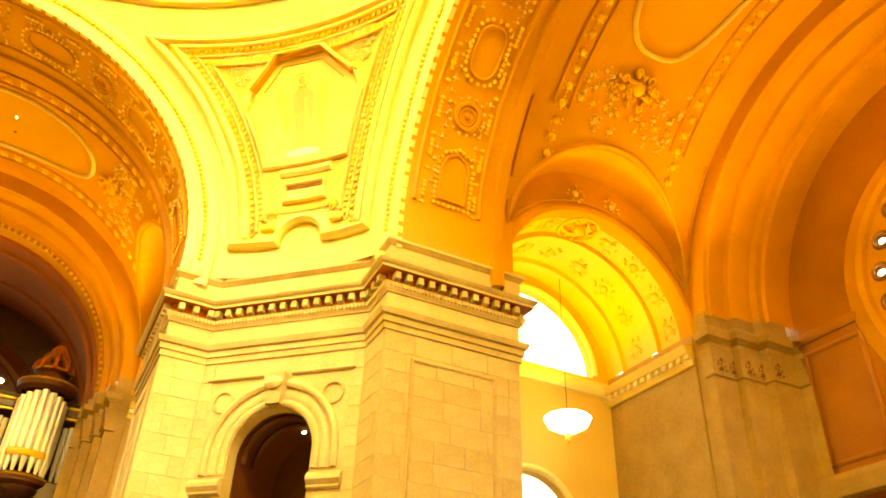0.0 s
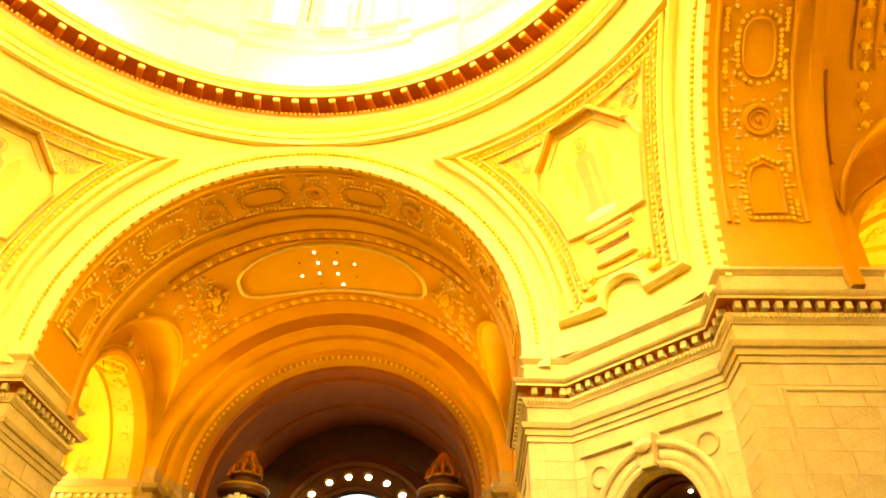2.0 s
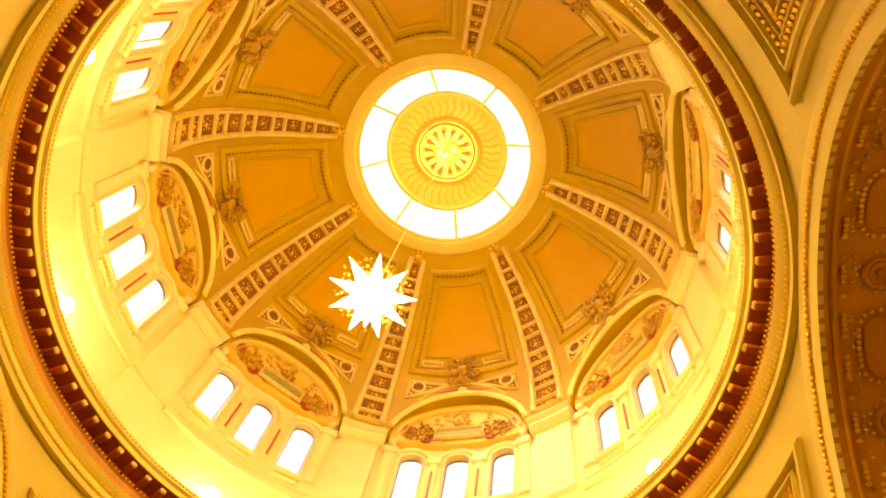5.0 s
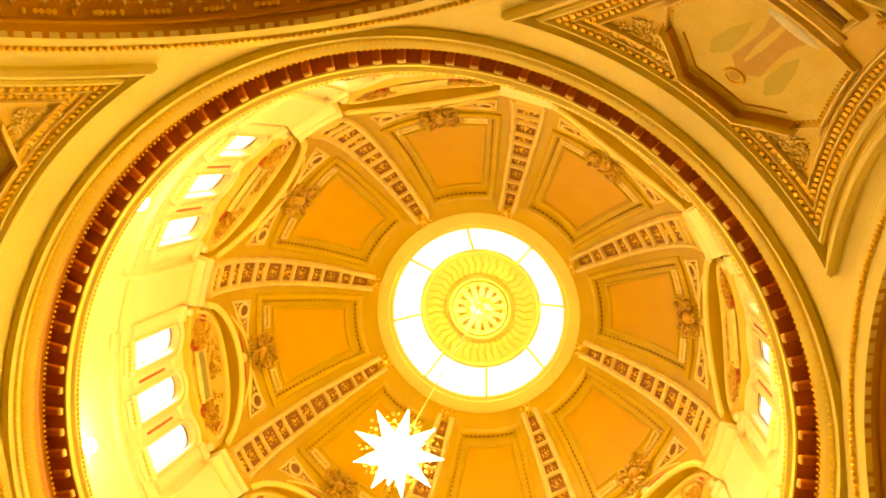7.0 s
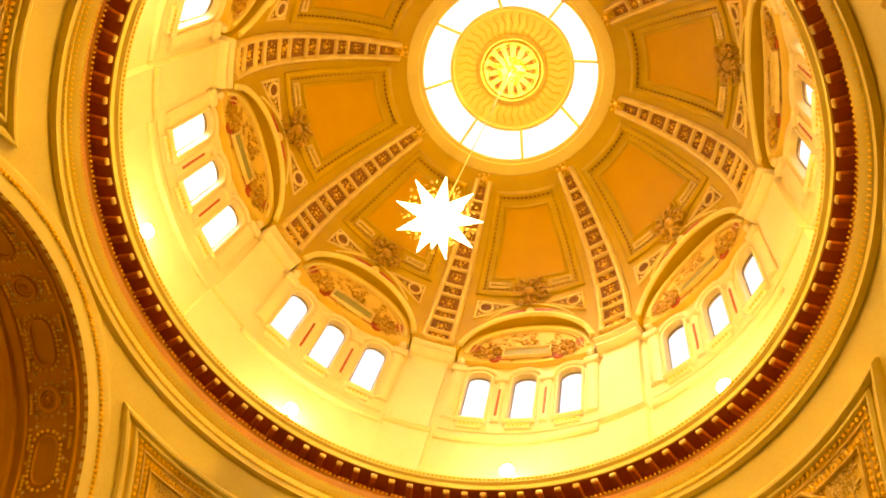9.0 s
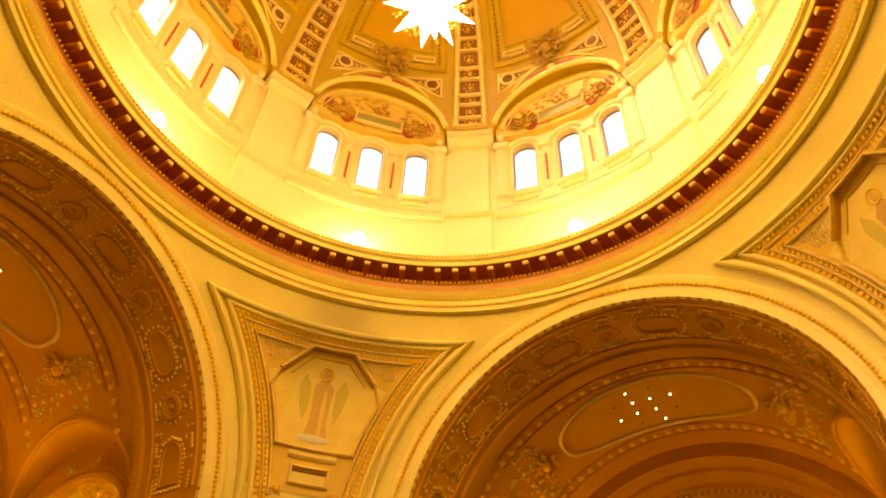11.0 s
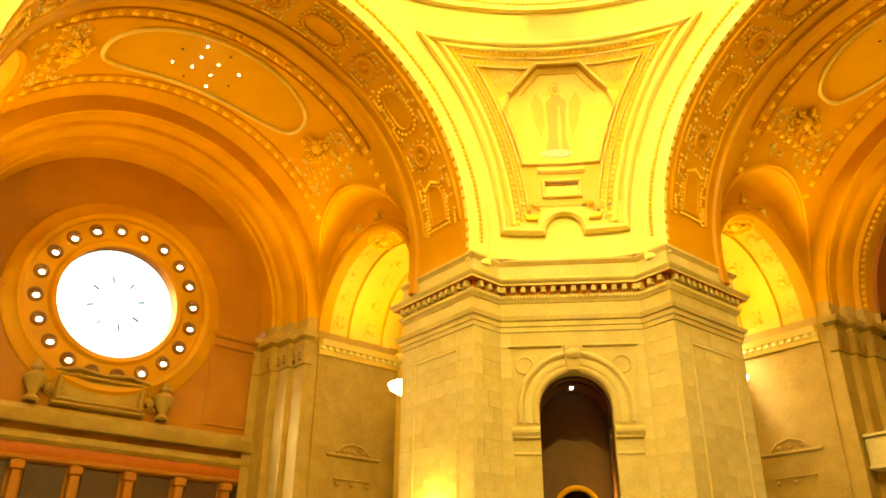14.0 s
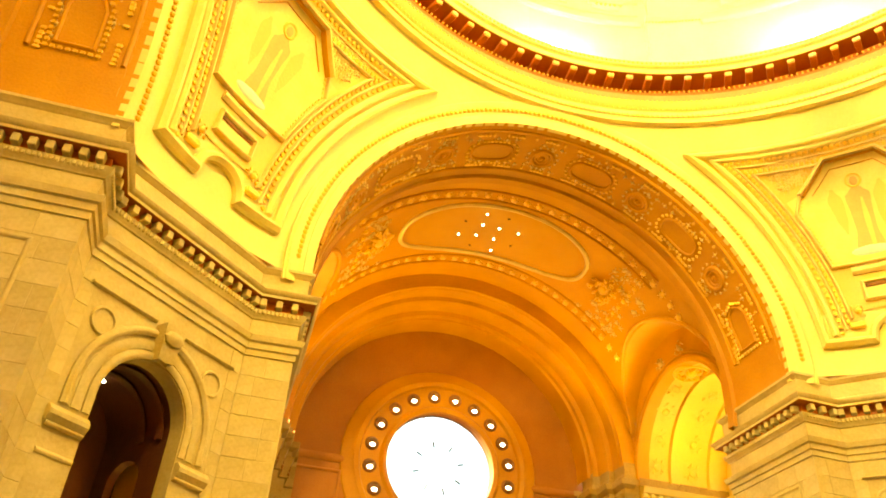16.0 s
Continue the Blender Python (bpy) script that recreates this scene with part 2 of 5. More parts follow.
def trim(mesh, P, pts, w, h, step=0.6, closed=False, base=0.0, shape=None):
    """A moulding of width w and height h along a line on a surface."""
    q = dense(pts, P, step, closed)
    shape = shape or [(-0.5, 0), (-0.5, 0.55), (-0.3, 0.8), (-0.15, 1), (0.15, 1), (0.3, 0.8), (0.5, 0.55), (0.5, 0)]
    places = [P(u, v, base) for u, v in q]
    rows, n = [], len(q)
    for i, (u, v) in enumerate(q):
        a = places[i - 1] if i or closed else None
        b = places[(i + 1) % n] if i < n - 1 or closed else None
        nn = (P(u, v, base + 0.5) - places[i]).normalized()
        t1 = (places[i] - a).normalized() if a is not None else None
        t2 = (b - places[i]).normalized() if b is not None else None
        t = ((t1 or t2) + (t2 or t1)).normalized()
        k = 1.0
        if t1 is not None and t2 is not None:
            k = min(1.8, 1 / max(0.4, math.sqrt((1 + max(-0.9, t1.dot(t2))) / 2)))
        s = nn.cross(t).normalized()
        rows.append([places[i] + s * (x * w * k) + nn * (y * h) for x, y in shape])
    if closed:
        rows.append(rows[0])
    else:
        for r in (rows[0], rows[-1]):
            mesh.add(r, [tuple(range(len(r)))])
    return mesh.grid(rows)


def beads(mesh, P, pts, gap, r, closed=False, base=0.0, long=1.0):
    q = dense(pts, P, gap, closed)
    for u, v in q:
        m = spot(P, u, v, base)
        mesh.add([m @ Vector(p) for p in ((r, 0, 0), (0, r * long, 0), (-r, 0, 0), (0, -r * long, 0), (0.6 * r, 0.6 * r * long, r * 0.7), (-0.6 * r, 0.6 * r * long, r * 0.7), (-0.6 * r, -0.6 * r * long, r * 0.7), (0.6 * r, -0.6 * r * long, r * 0.7))],
                 [(4, 5, 6, 7), (0, 1, 4), (1, 5, 4), (1, 2, 5), (2, 6, 5), (2, 3, 6), (3, 7, 6), (3, 0, 7), (0, 4, 7)])
    return mesh


def fill(mesh, P, left, right, v0, v1, nv, nu, h):
    """A skin between two edges u = left(v), right(v)."""
    rows = []
    for i in range(nv + 1):
        v = v0 + (v1 - v0) * i / nv
        a, b = left(v), right(v)
        rows.append([P(a + (b - a) * j / nu, v, h) for j in range(nu + 1)])
    return mesh.grid(rows)


def foliage(mesh, m, size, seed, leaves=14, boss=0.3):
    """Carved scrolls and leaves round a boss."""
    rng = random.Random(seed)
    if boss:
        mesh.ball(m, boss * size, boss * size, boss * size * 0.7, 10, 6)
    for i in range(leaves):
        a = 360 * i / leaves + rng.uniform(-10, 10)
        d = size * rng.uniform(0.45, 0.95)
        c = m @ pose(d * math.cos(radians(a)), d * math.sin(radians(a)), size * 0.05, 0, rng.uniform(-25, 25), a + rng.uniform(-40, 40))
        if i % 3 == 2:
            mesh.ring(c, size * 0.15, size * 0.055, 10, 5)
        else:
            mesh.ball(c, size * rng.uniform(0.16, 0.28), size * rng.uniform(0.07, 0.12), size * rng.uniform(0.1, 0.2), 6, 4)
    return mesh


def sweep(mesh, path, profile, closed=False):
    """A profile of (reach, height) along a plan line, reach to the line's left side, mitred."""
    n, rows = len(path), []
    for i, p in enumerate(path):
        p = Vector((p[0], p[1]))
        a = Vector(path[i - 1][:2]) if i or closed else None
        b = Vector(path[(i + 1) % n][:2]) if i < n - 1 or closed else None
        t1 = (p - a).normalized() if a is not None else (b - p).normalized()
        t2 = (b - p).normalized() if b is not None else t1
        n1, n2 = Vector((-t1.y, t1.x)), Vector((-t2.y, t2.x))
        k = (n1 + n2) / max(0.3, 1 + n1.dot(n2))
        rows.append([(p.x + k.x * o, p.y + k.y * o, z) for o, z in profile])
    if closed:
        rows.append(rows[0])
    return mesh.grid(rows)


def arch_wall(mesh, P, x0, x1, z0, z1, cx, r, zs, zb, depth, top=None, n=28):
    """A wall on a surface with an arched opening of radius r, springing at zs, from zb up, and its reveal."""
    top = top or (lambda x: z1)
    L, Rr = cx - r, cx + r
    for a, b in ((x0, L), (Rr, x1)):
        if b - a > 0.01:
            k = 6
            mesh.grid([[P(a + (b - a) * j / k, z0) for j in range(k + 1)], [P(a + (b - a) * j / k, max(z0, top(a + (b - a) * j / k))) for j in range(k + 1)]])
    if zb > z0:
        mesh.grid([[P(L, z0), P(Rr, z0)], [P(L, zb), P(Rr, zb)]])
    ang = [math.pi * j / n for j in range(n + 1)]
    low = [(cx - r * math.cos(a), zs + r * math.sin(a)) for a in ang]
    mesh.grid([[P(x, z) for x, z in low], [P(x, max(z, top(x))) for x, z in low]])
    line = [(L, zb)] + low + [(Rr, zb)]
    mesh.grid([[P(x, z) for x, z in line], [P(x, z, -depth) for x, z in line]])
    return mesh


def arc(cx, cz, r, a0=180, a1=0, n=24):
    return [(cx + r * math.cos(radians(a0 + (a1 - a0) * i / n)), cz + r * math.sin(radians(a0 + (a1 - a0) * i / n))) for i in range(n + 1)]


# ---- floor ----
fl = thing("floor", "polished pale marble floor of the crossing and arms", "floor", kind="structure")
mb = Mesh().box(pose(0, 0, -0.15), 100, 100, 0.3)
part("floor_slab", mb, MARBLE, fl)

# ---- piers ----
S2 = 2 ** -0.5


def dg(d, o):
    return (d * S2 + o * S2, d * S2 - o * S2)


PLAN = [(10.3, 19.25), (9.08, 19.25), (9.08, 14.56), dg(17.8, -2.876), dg(17.8, 2.876), (14.56, 9.08), (19.25, 9.08), (19.25, 10.3)]   # walked with the open side on the right


def side(profile):
    return [(-o, z) for o, z in profile]


pier = thing("pier", "honey limestone crossing pier with a dark round-headed niche and dentil cornice", "pier", "crossing piers")
part("flank", sweep(Mesh(), PLAN[:4], [(0, 0), (0, 15.22)]), STONE, pier)
part("flank", sweep(Mesh(), PLAN[4:], [(0, 0), (0, 15.22)]), STONE, pier)
part("niche_wall", arch_wall(Mesh(), diag, -2.876, 2.876, 0, 15.2, 0, 1.4, 8.9, 4.0, 0.5), STONE, pier)
part("back_wall", Mesh().grid([[(x, y, 0), (x, y, 15.2)] for x, y in ((10.3, 19.25), (15.5, 19.25), (19.25, 15.5), (19.25, 10.3))]), STONE, pier)
inner = [(10.3, 19.15), (9.2, 19.15), (9.2, 14.72), dg(17.95, -2.9), dg(17.95, 2.9), (14.72, 9.2), (19.15, 9.2), (19.15, 10.3)]
part("arch_springer", sweep(Mesh(), inner, [(0, 15.1), (0, 17.6)]).add([(x, y, 17.6) for x, y in inner], [tuple(range(8))]), OCHRE, pier, "ochre plaster springer above the cornice")
part("cap", Mesh().add([(x, y, 15.2) for x, y in PLAN] + [(19.25, 15.5, 15.2), (15.5, 19.25, 15.2)], [tuple(range(10))]), STONE, pier)
# unlit passage: its shade is put into a near-black colour
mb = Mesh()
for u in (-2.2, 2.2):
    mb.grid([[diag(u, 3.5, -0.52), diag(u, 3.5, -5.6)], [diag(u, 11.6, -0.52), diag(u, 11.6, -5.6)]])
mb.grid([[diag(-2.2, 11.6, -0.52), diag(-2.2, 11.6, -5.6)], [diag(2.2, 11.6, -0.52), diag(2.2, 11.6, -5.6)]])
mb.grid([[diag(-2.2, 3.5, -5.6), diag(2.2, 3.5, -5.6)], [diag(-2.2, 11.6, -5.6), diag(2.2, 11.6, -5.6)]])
part("passage_lining", mb, WOOD_SHADE, pier, "passage behind the niche, shade put into its dark colour")
# lining, back wall and ribs of the niche carry its shade as dark colour
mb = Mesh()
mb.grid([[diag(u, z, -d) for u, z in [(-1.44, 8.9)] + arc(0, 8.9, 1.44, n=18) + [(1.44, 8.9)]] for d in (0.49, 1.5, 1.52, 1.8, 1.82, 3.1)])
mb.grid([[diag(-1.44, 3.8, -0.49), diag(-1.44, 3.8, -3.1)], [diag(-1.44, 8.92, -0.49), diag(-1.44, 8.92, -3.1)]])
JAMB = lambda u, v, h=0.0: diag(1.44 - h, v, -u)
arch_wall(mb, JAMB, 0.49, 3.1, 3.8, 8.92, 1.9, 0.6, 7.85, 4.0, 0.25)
part("niche_lining", mb, MAHOG_SHADE, pier, "lining of the niche, shade put into its dark colour")
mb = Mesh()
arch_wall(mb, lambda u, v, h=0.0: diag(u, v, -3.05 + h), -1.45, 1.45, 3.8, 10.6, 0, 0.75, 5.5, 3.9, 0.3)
part("niche_back", mb, MAHOG_SHADE, pier, "back wall of the niche, shade put into its dark red-brown")
mb = Mesh()
trim(mb, lambda u, v, h=0.0: diag(u, v, -3.05 + h), [(-0.85, 4)] + arc(0, 5.5, 0.85, n=16) + [(0.85, 4)], 0.2, 0.1, 5)
part("doorway_trim", mb, OCHRE, pier, "ochre round-headed doorway trim")
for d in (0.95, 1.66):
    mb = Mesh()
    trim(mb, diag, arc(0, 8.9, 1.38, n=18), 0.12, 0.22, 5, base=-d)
    part("niche_rib", mb, MAHOG_SHADE, pier)
part("passage_wall", Mesh().box(spot(diag, 2.12, 7.0, -1.9) @ pose(0, 0, 0, 0, 90), 2.2, 6.4, 0.08, 0.02), OCHRE, pier, "ochre wall lit by a small lamp")
mb = Mesh().ball(spot(diag, 0.0, 10.2, -2.0), 0.08, 0.05, 0.05)
part("niche_bulb", mb, BULB, pier, "small lit lamp at the back of the niche")
for r, w, h in ((1.54, 0.22, 0.10), (1.82, 0.26, 0.06), (2.16, 0.22, 0.14)):
    mb = Mesh()
    trim(mb, diag, [(-r, 8.3)] + arc(0, 8.9, r, n=20) + [(r, 8.3)], w, h, 5)
    part("arch_moulding", mb, STONE, pier)
mb = Mesh()
mb.grid([[diag(-0.24, 10.32, 0), diag(-0.24, 10.32, 0.3), diag(0.24, 10.32, 0.3), diag(0.24, 10.32, 0)], [diag(-0.36, 11.3, 0), diag(-0.36, 11.3, 0.42), diag(0.36, 11.3, 0.42), diag(0.36, 11.3, 0)]])
mb.ball(spot(diag, 0, 10.95, 0.38), 0.34, 0.22, 0.16)
part("keystone", mb, STONE, pier)
for s in (-1, 1):
    mb = Mesh()
    trim(mb, diag, [(s * 1.42, 7.98), (s * 2.5, 7.98)], 0.36, 0.22, 5)
    trim(mb, diag, [(s * 1.42, 7.76), (s * 2.45, 7.76)], 0.14, 0.12, 5)
    part("impost", mb, STONE, pier)
    mb = Mesh()
    trim(mb, diag, [(s * 1.42, 7.15), (s * 2.4, 7.15)], 0.12, 0.06, 5)
    part("string_course", mb, STONE, pier)
    mb = Mesh()
    mb.ring(spot(diag, s * 1.9, 10.6, 0.03), 0.34, 0.05, 18)
    part("spandrel_disc", mb, STONE, pier)
    mb = Mesh()
    trim(mb, diag, [(s * 0.42, 11.3), (s * 2.5, 11.3), (s * 2.5, 8.4)], 0.1, -0.10, 5, shape=[(-0.5, 0.1), (-0.5, 1), (0.5, 1), (0.5, 0.1)])
    trim(mb, diag, [(s * 0.42, 11.38), (s * 2.56, 11.38)], 0.1, 0.12, 5)
    part("sunk_panel", mb, STONE, pier)
mb = Mesh()
sweep(mb, PLAN, side([(0, 12.0), (0.06, 12.0), (0.06, 12.2), (0.12, 12.22), (0.12, 12.42), (0.2, 12.45), (0.26, 12.62), (0.02, 12.64)]))
part("architrave", mb, STONE, pier)
mb = Mesh()
sweep(mb, PLAN, side([(0, 13.24), (0.05, 13.26), (0.07, 13.33), (0.12, 13.38), (0.18, 13.55), (0.04, 13.6)]))
part("bed_moulding", mb, STONE, pier)
mb = Mesh()
sweep(mb, PLAN, side([(0.04, 13.6), (0.03, 13.61), (0.03, 13.9), (0.36, 13.91)]))
part("cornice_soffit", mb, REDBROWN, pier, "red-brown soffit behind the dentils")
mb = Mesh()
sweep(mb, PLAN, side([(0.36, 13.91), (0.38, 13.91), (0.38, 14.0), (0.42, 14.02), (0.48, 14.1), (0.5, 14.14), (0.12, 14.22), (0.1, 14.24), (0.1, 14.36), (0.05, 14.4), (0.05, 14.92), (0.1, 14.95), (0.14, 15.02), (0.2, 15.06), (0.2, 15.15), (0.02, 15.24)]))
part("cornice", mb, STONE, pier, "projecting limestone cornice")
mb = Mesh()
for p, q in zip(PLAN, PLAN[1:]):
    p, q = Vector(p), Vector(q)
    t = (q - p).normalized()
    for i in range(int((q - p).length / 0.13)):
        c = p + t * (0.13 * (i + 0.5)) + Vector((t.y, -t.x)) * 0.15
        mb.ball(pose(c.x, c.y, 13.46), 0.05, 0.06, 0.09, 5, 3)
part("egg_moulding", mb, STONE, pier, kind="stuff")
DENT = made("dentil", Mesh().box(Matrix(), 0.2, 0.26, 0.25, 0.02), STONE, False)
for a, b in zip(PLAN, PLAN[1:]):
    a, b = Vector(a), Vector(b)
    t = (b - a).normalized()
    nrm = Vector((t.y, -t.x))
    n = max(2, int((b - a).length / 0.39))
    for i in range(n):
        c = a + t * ((i + 0.5) * (b - a).length / n) + nrm * 0.16
        ob = part("dentil", DENT, STONE, pier)
        ob.matrix_basis = pose(c.x, c.y, 13.765, 0, 0, math.degrees(math.atan2(t.y, t.x)))
SF = lambda u, v, h=0.0: Vector((14.56 + u, 9.08 - h, v))
SG = lambda u, v, h=0.0: Vector((9.08 - h, 14.56 + u, v))
for P_ in (SF, SG):
    mb = Mesh()
    trim(mb, P_, [(0.95, 3), (0.95, 11.2), (3.75, 11.2), (3.75, 3)], 0.12, 0.07, 20)
    part("face_panel", mb, STONE, pier)
rng = random.Random(12)
BLOCKS = {}
for P_, wide in ((SF, 4.65), (SG, 4.65), (lambda u, v, h=0.0: Vector((9.09 + u, 14.58 - h, v)), 1.45), (lambda u, v, h=0.0: Vector((14.58 - h, 9.09 + u, v)), 1.45), (lambda u, v, h=0.0: diag(-2.88 + u, v, h), 0.44), (lambda u, v, h=0.0: diag(2.44 + u, v, h), 0.44)):
    for k in range(13):
        z, u = 3.9 + 0.62 * k, 0.0
        first = rng.choice((0.5, 0.75, 1.0))
        while u < wide - 0.05:
            ln = min(first if u == 0 else rng.choice((1.0, 1.25)), wide - u)
            if wide - u - ln < 0.3:
                ln = wide - u
            key = round(ln, 2)
            if key not in BLOCKS:
                BLOCKS[key] = made("stone", Mesh().box(Matrix(), key - 0.008, 0.612, 0.05, 0.008), STONE, False)
            ob = part("stone", BLOCKS[key], STONE, pier)
            ob.matrix_basis = spot(P_, u + ln / 2, z + 0.31, rng.uniform(-0.012, 0.0))
            u += ln
piers = [pier] + fan(pier, (90, 180, 270))

sc = thing("wall_lamp", "glowing glass wall lamp on a dark bracket on the pier", "wall lamp")
part("bracket", Mesh().box(pose(-17.1, 9.0, 4.75), 0.16, 0.12, 0.5, 0.03).box(pose(-17.1, 8.84, 4.85), 0.06, 0.3, 0.06, 0.01), IRON, sc)
part("globe", Mesh().ball(pose(-17.1, 8.68, 5.05), 0.17, 0.17, 0.2, 14, 10), CHAND, sc).visible_shadow = False

# ---- pendentives ----
pn = thing("pendentive", "cream plaster pendentive with a gilded frame round a painted panel", "pendentive", "pendentives")
rows = []
for i in range(31):
    h = 9.0 * math.sin(math.pi / 2 * i / 24) if i <= 24 else 9.0 + (i - 24) * 0.9 / 6
    r = math.sqrt(RS * RS - h * h)
    x = math.sqrt(max(0, 81 - h * h))
    a = math.degrees(math.asin(x / r))
    e = math.degrees(math.asin(h / RS))
    rows.append([pend(-45 + a + (90 - 2 * a) * j / 36, e) for j in range(37)])
rows.insert(0, [p - Vector((0, 0, 0.65)) for p in rows[0]])
part("shell", Mesh().grid(rows), CREAM, pn)


def arch_line(R, s, z1, z0, n=16):
    """A line at R from the axis of the arm on side s, from height z1 down to z0, as (u, v) on the sphere."""
    out = []
    t1, t0 = math.acos(min(1, (z1 - ZS) / R)), math.acos((z0 - ZS) / R)
    for i in range(n + 1):
        t = t1 + (t0 - t1) * i / n
        az = math.degrees(math.atan2(R * math.sin(t), math.sqrt(RS * RS - R * R)))
        out.append((s * (45 - az), math.degrees(math.asin(R * math.cos(t) / RS))))
    return out


def edge_u(R, v):
    h = RS * math.sin(radians(v))
    x = math.sqrt(max(0.01, R * R - h * h))
    return 45 - math.degrees(math.asin(min(1, x / (RS * math.cos(radians(v))))))


def frame_line(R, z1, z0, notch=True):
    left, right = arch_line(R, -1, z1, z0), arch_line(R, 1, z1, z0)
    e0 = left[-1][1]
    mid = [(3.1 * math.cos(math.pi * (1 - i / 12)), e0 + 2.9 * math.sin(math.pi * i / 12)) for i in range(13)] if notch else []
    return left + mid + right[::-1]


def side_line(R, z1, z0):
    """Up one side, across the top and down the other."""
    return arch_line(R, -1, z1, z0)[::-1] + arch_line(R, 1, z1, z0)


mb = Mesh()
trim(mb, pend, frame_line(10.47, 24.55, 16.42), 0.32, 0.34, 0.5, True)
part("outer_frame", mb, CREAM, pn)
mb = Mesh()
fill(mb, pend, lambda v: -edge_u(10.62, v), lambda v: edge_u(10.62, v), 6.0, 30.5, 26, 10, 0.05)
part("panel_ground", mb, GILT, pn)
mb = Mesh()
trim(mb, pend, side_line(10.8, 24.32, 16.72), 0.22, 0.2, 0.5, False, 0.04)
part("inner_frame", mb, CREAM, pn)
mb = Mesh()
trim(mb, pend, side_line(11.12, 23.98, 16.93), 0.1, 0.12, 0.5, False, 0.04)
trim(mb, pend, side_line(11.36, 23.62, 17.35), 0.12, 0.18, 0.5, False, 0.04)
part("fillet", mb, PALE, pn)
mb = Mesh()
beads(mb, pend, side_line(11.0, 24.17, 16.82), 0.24, 0.1, False, 0.08)
beads(mb, pend, side_line(11.24, 23.77, 17.25), 0.2, 0.09, False, 0.07, 1.3)
part("bead_moulding", mb, GOLD, pn, "gilded bead moulding", kind="stuff")


def oct_u(v):
    if v > 22.6:
        return 7.5 - (v - 22.6) / 4.2 * 4.0
    return edge_u(11.5, v)


OCT = [(-3.5, 26.8), (3.5, 26.8), (7.5, 22.6)] + [(oct_u(v), v) for v in (20.0, 17.4, 14.8, 12.2)] + [(-oct_u(v), v) for v in (12.2, 14.8, 17.4, 20.0)] + [(-7.5, 22.6)]
mb = Mesh()
fill(mb, pend, lambda v: -oct_u(v), oct_u, 12.2, 26.8, 18, 8, 0.12)
part("painted_panel", mb, PAINT3, pn, "painted yellow panel with a faint standing shape")
mb = Mesh()
trim(mb, pend, OCT, 0.14, 0.24, 0.5, True)
part("panel_frame", mb, PALE, pn)
mb = Mesh()
beads(mb, pend, [(u * 0.94, v) for u, v in OCT[2:7]], 0.16, 0.05, False, 0.13)
beads(mb, pend, [(u * 0.94, v) for u, v in OCT[7:]], 0.16, 0.05, False, 0.13)
part("bead_trim", mb, GOLD, pn, kind="stuff")
mb = Mesh()
trim(mb, pend, [(-7.6, 22.6), (-3.5, 26.85), (3.5, 26.85), (7.6, 22.6)], 0.2, 0.5, 0.7, False)
part("hood_moulding", mb, PALE, pn)
# shade under the hood, put in as thin darker lines
mb = Mesh()
trim(mb, pend, [(-7.2, 22.4), (-3.35, 26.45), (3.35, 26.45), (7.2, 22.4)], 0.1, 0.36, 0.7, False)
trim(mb, pend, [(-5.9, 22.3), (-2.9, 25.4), (2.9, 25.4), (5.9, 22.3)], 0.06, 0.16, 0.7, False)
part("hood_line", mb, OCHRE, pn, "thin ochre lines painting the shade inside the hood")
# the painting: plain soft shapes only
def tapered(v, stops):
    """Half width at v between stops of (v, half width)."""
    for (v0, w0), (v1, w1) in zip(stops, stops[1:]):
        if v <= v1:
            k = (v - v0) / (v1 - v0)
            return w0 + (w1 - w0) * k * k * (3 - 2 * k)
    return stops[-1][1]


ROBE = [(14.0, 1.7), (16.5, 1.25), (19.0, 1.35), (21.2, 1.6), (22.4, 0.5)]
part("painted_robe", fill(Mesh(), pend, lambda v: -0.3 - tapered(v, ROBE), lambda v: -0.3 + tapered(v, ROBE), 14.0, 22.4, 16, 6, 0.135), PAINT1, pn)
FOLD = [(14.2, 0.25), (18.0, 0.35), (20.8, 0.15)]
part("painted_fold", fill(Mesh(), pend, lambda v: 0.1 - tapered(v, FOLD), lambda v: 0.1 + tapered(v, FOLD), 14.2, 20.8, 10, 3, 0.145), PAINT3, pn)
WING = [(16.2, 0.15), (18.5, 0.7), (21.0, 0.95), (22.6, 0.2)]
for k in (-1, 1):
    part("painted_wing", fill(Mesh(), pend, lambda v: -0.3 + k * (2.3 + (v - 16) * 0.12) - tapered(v, WING), lambda v: -0.3 + k * (2.3 + (v - 16) * 0.12) + tapered(v, WING), 16.2, 22.6, 12, 4, 0.135), PAINT2, pn)
part("painted_halo", Mesh().ring(spot(pend, -0.3, 23.3, 0.13), 0.27, 0.045, 20, 5), GOLD, pn)
part("painted_oval", Mesh().ball(spot(pend, -0.3, 23.2, 0.13), 0.15, 0.2, 0.03, 14, 6), PAINT1, pn)
part("painted_cloud", Mesh().ball(spot(pend, -0.5, 13.7, 0.13), 0.75, 0.2, 0.04, 20, 6), PAINT4, pn)
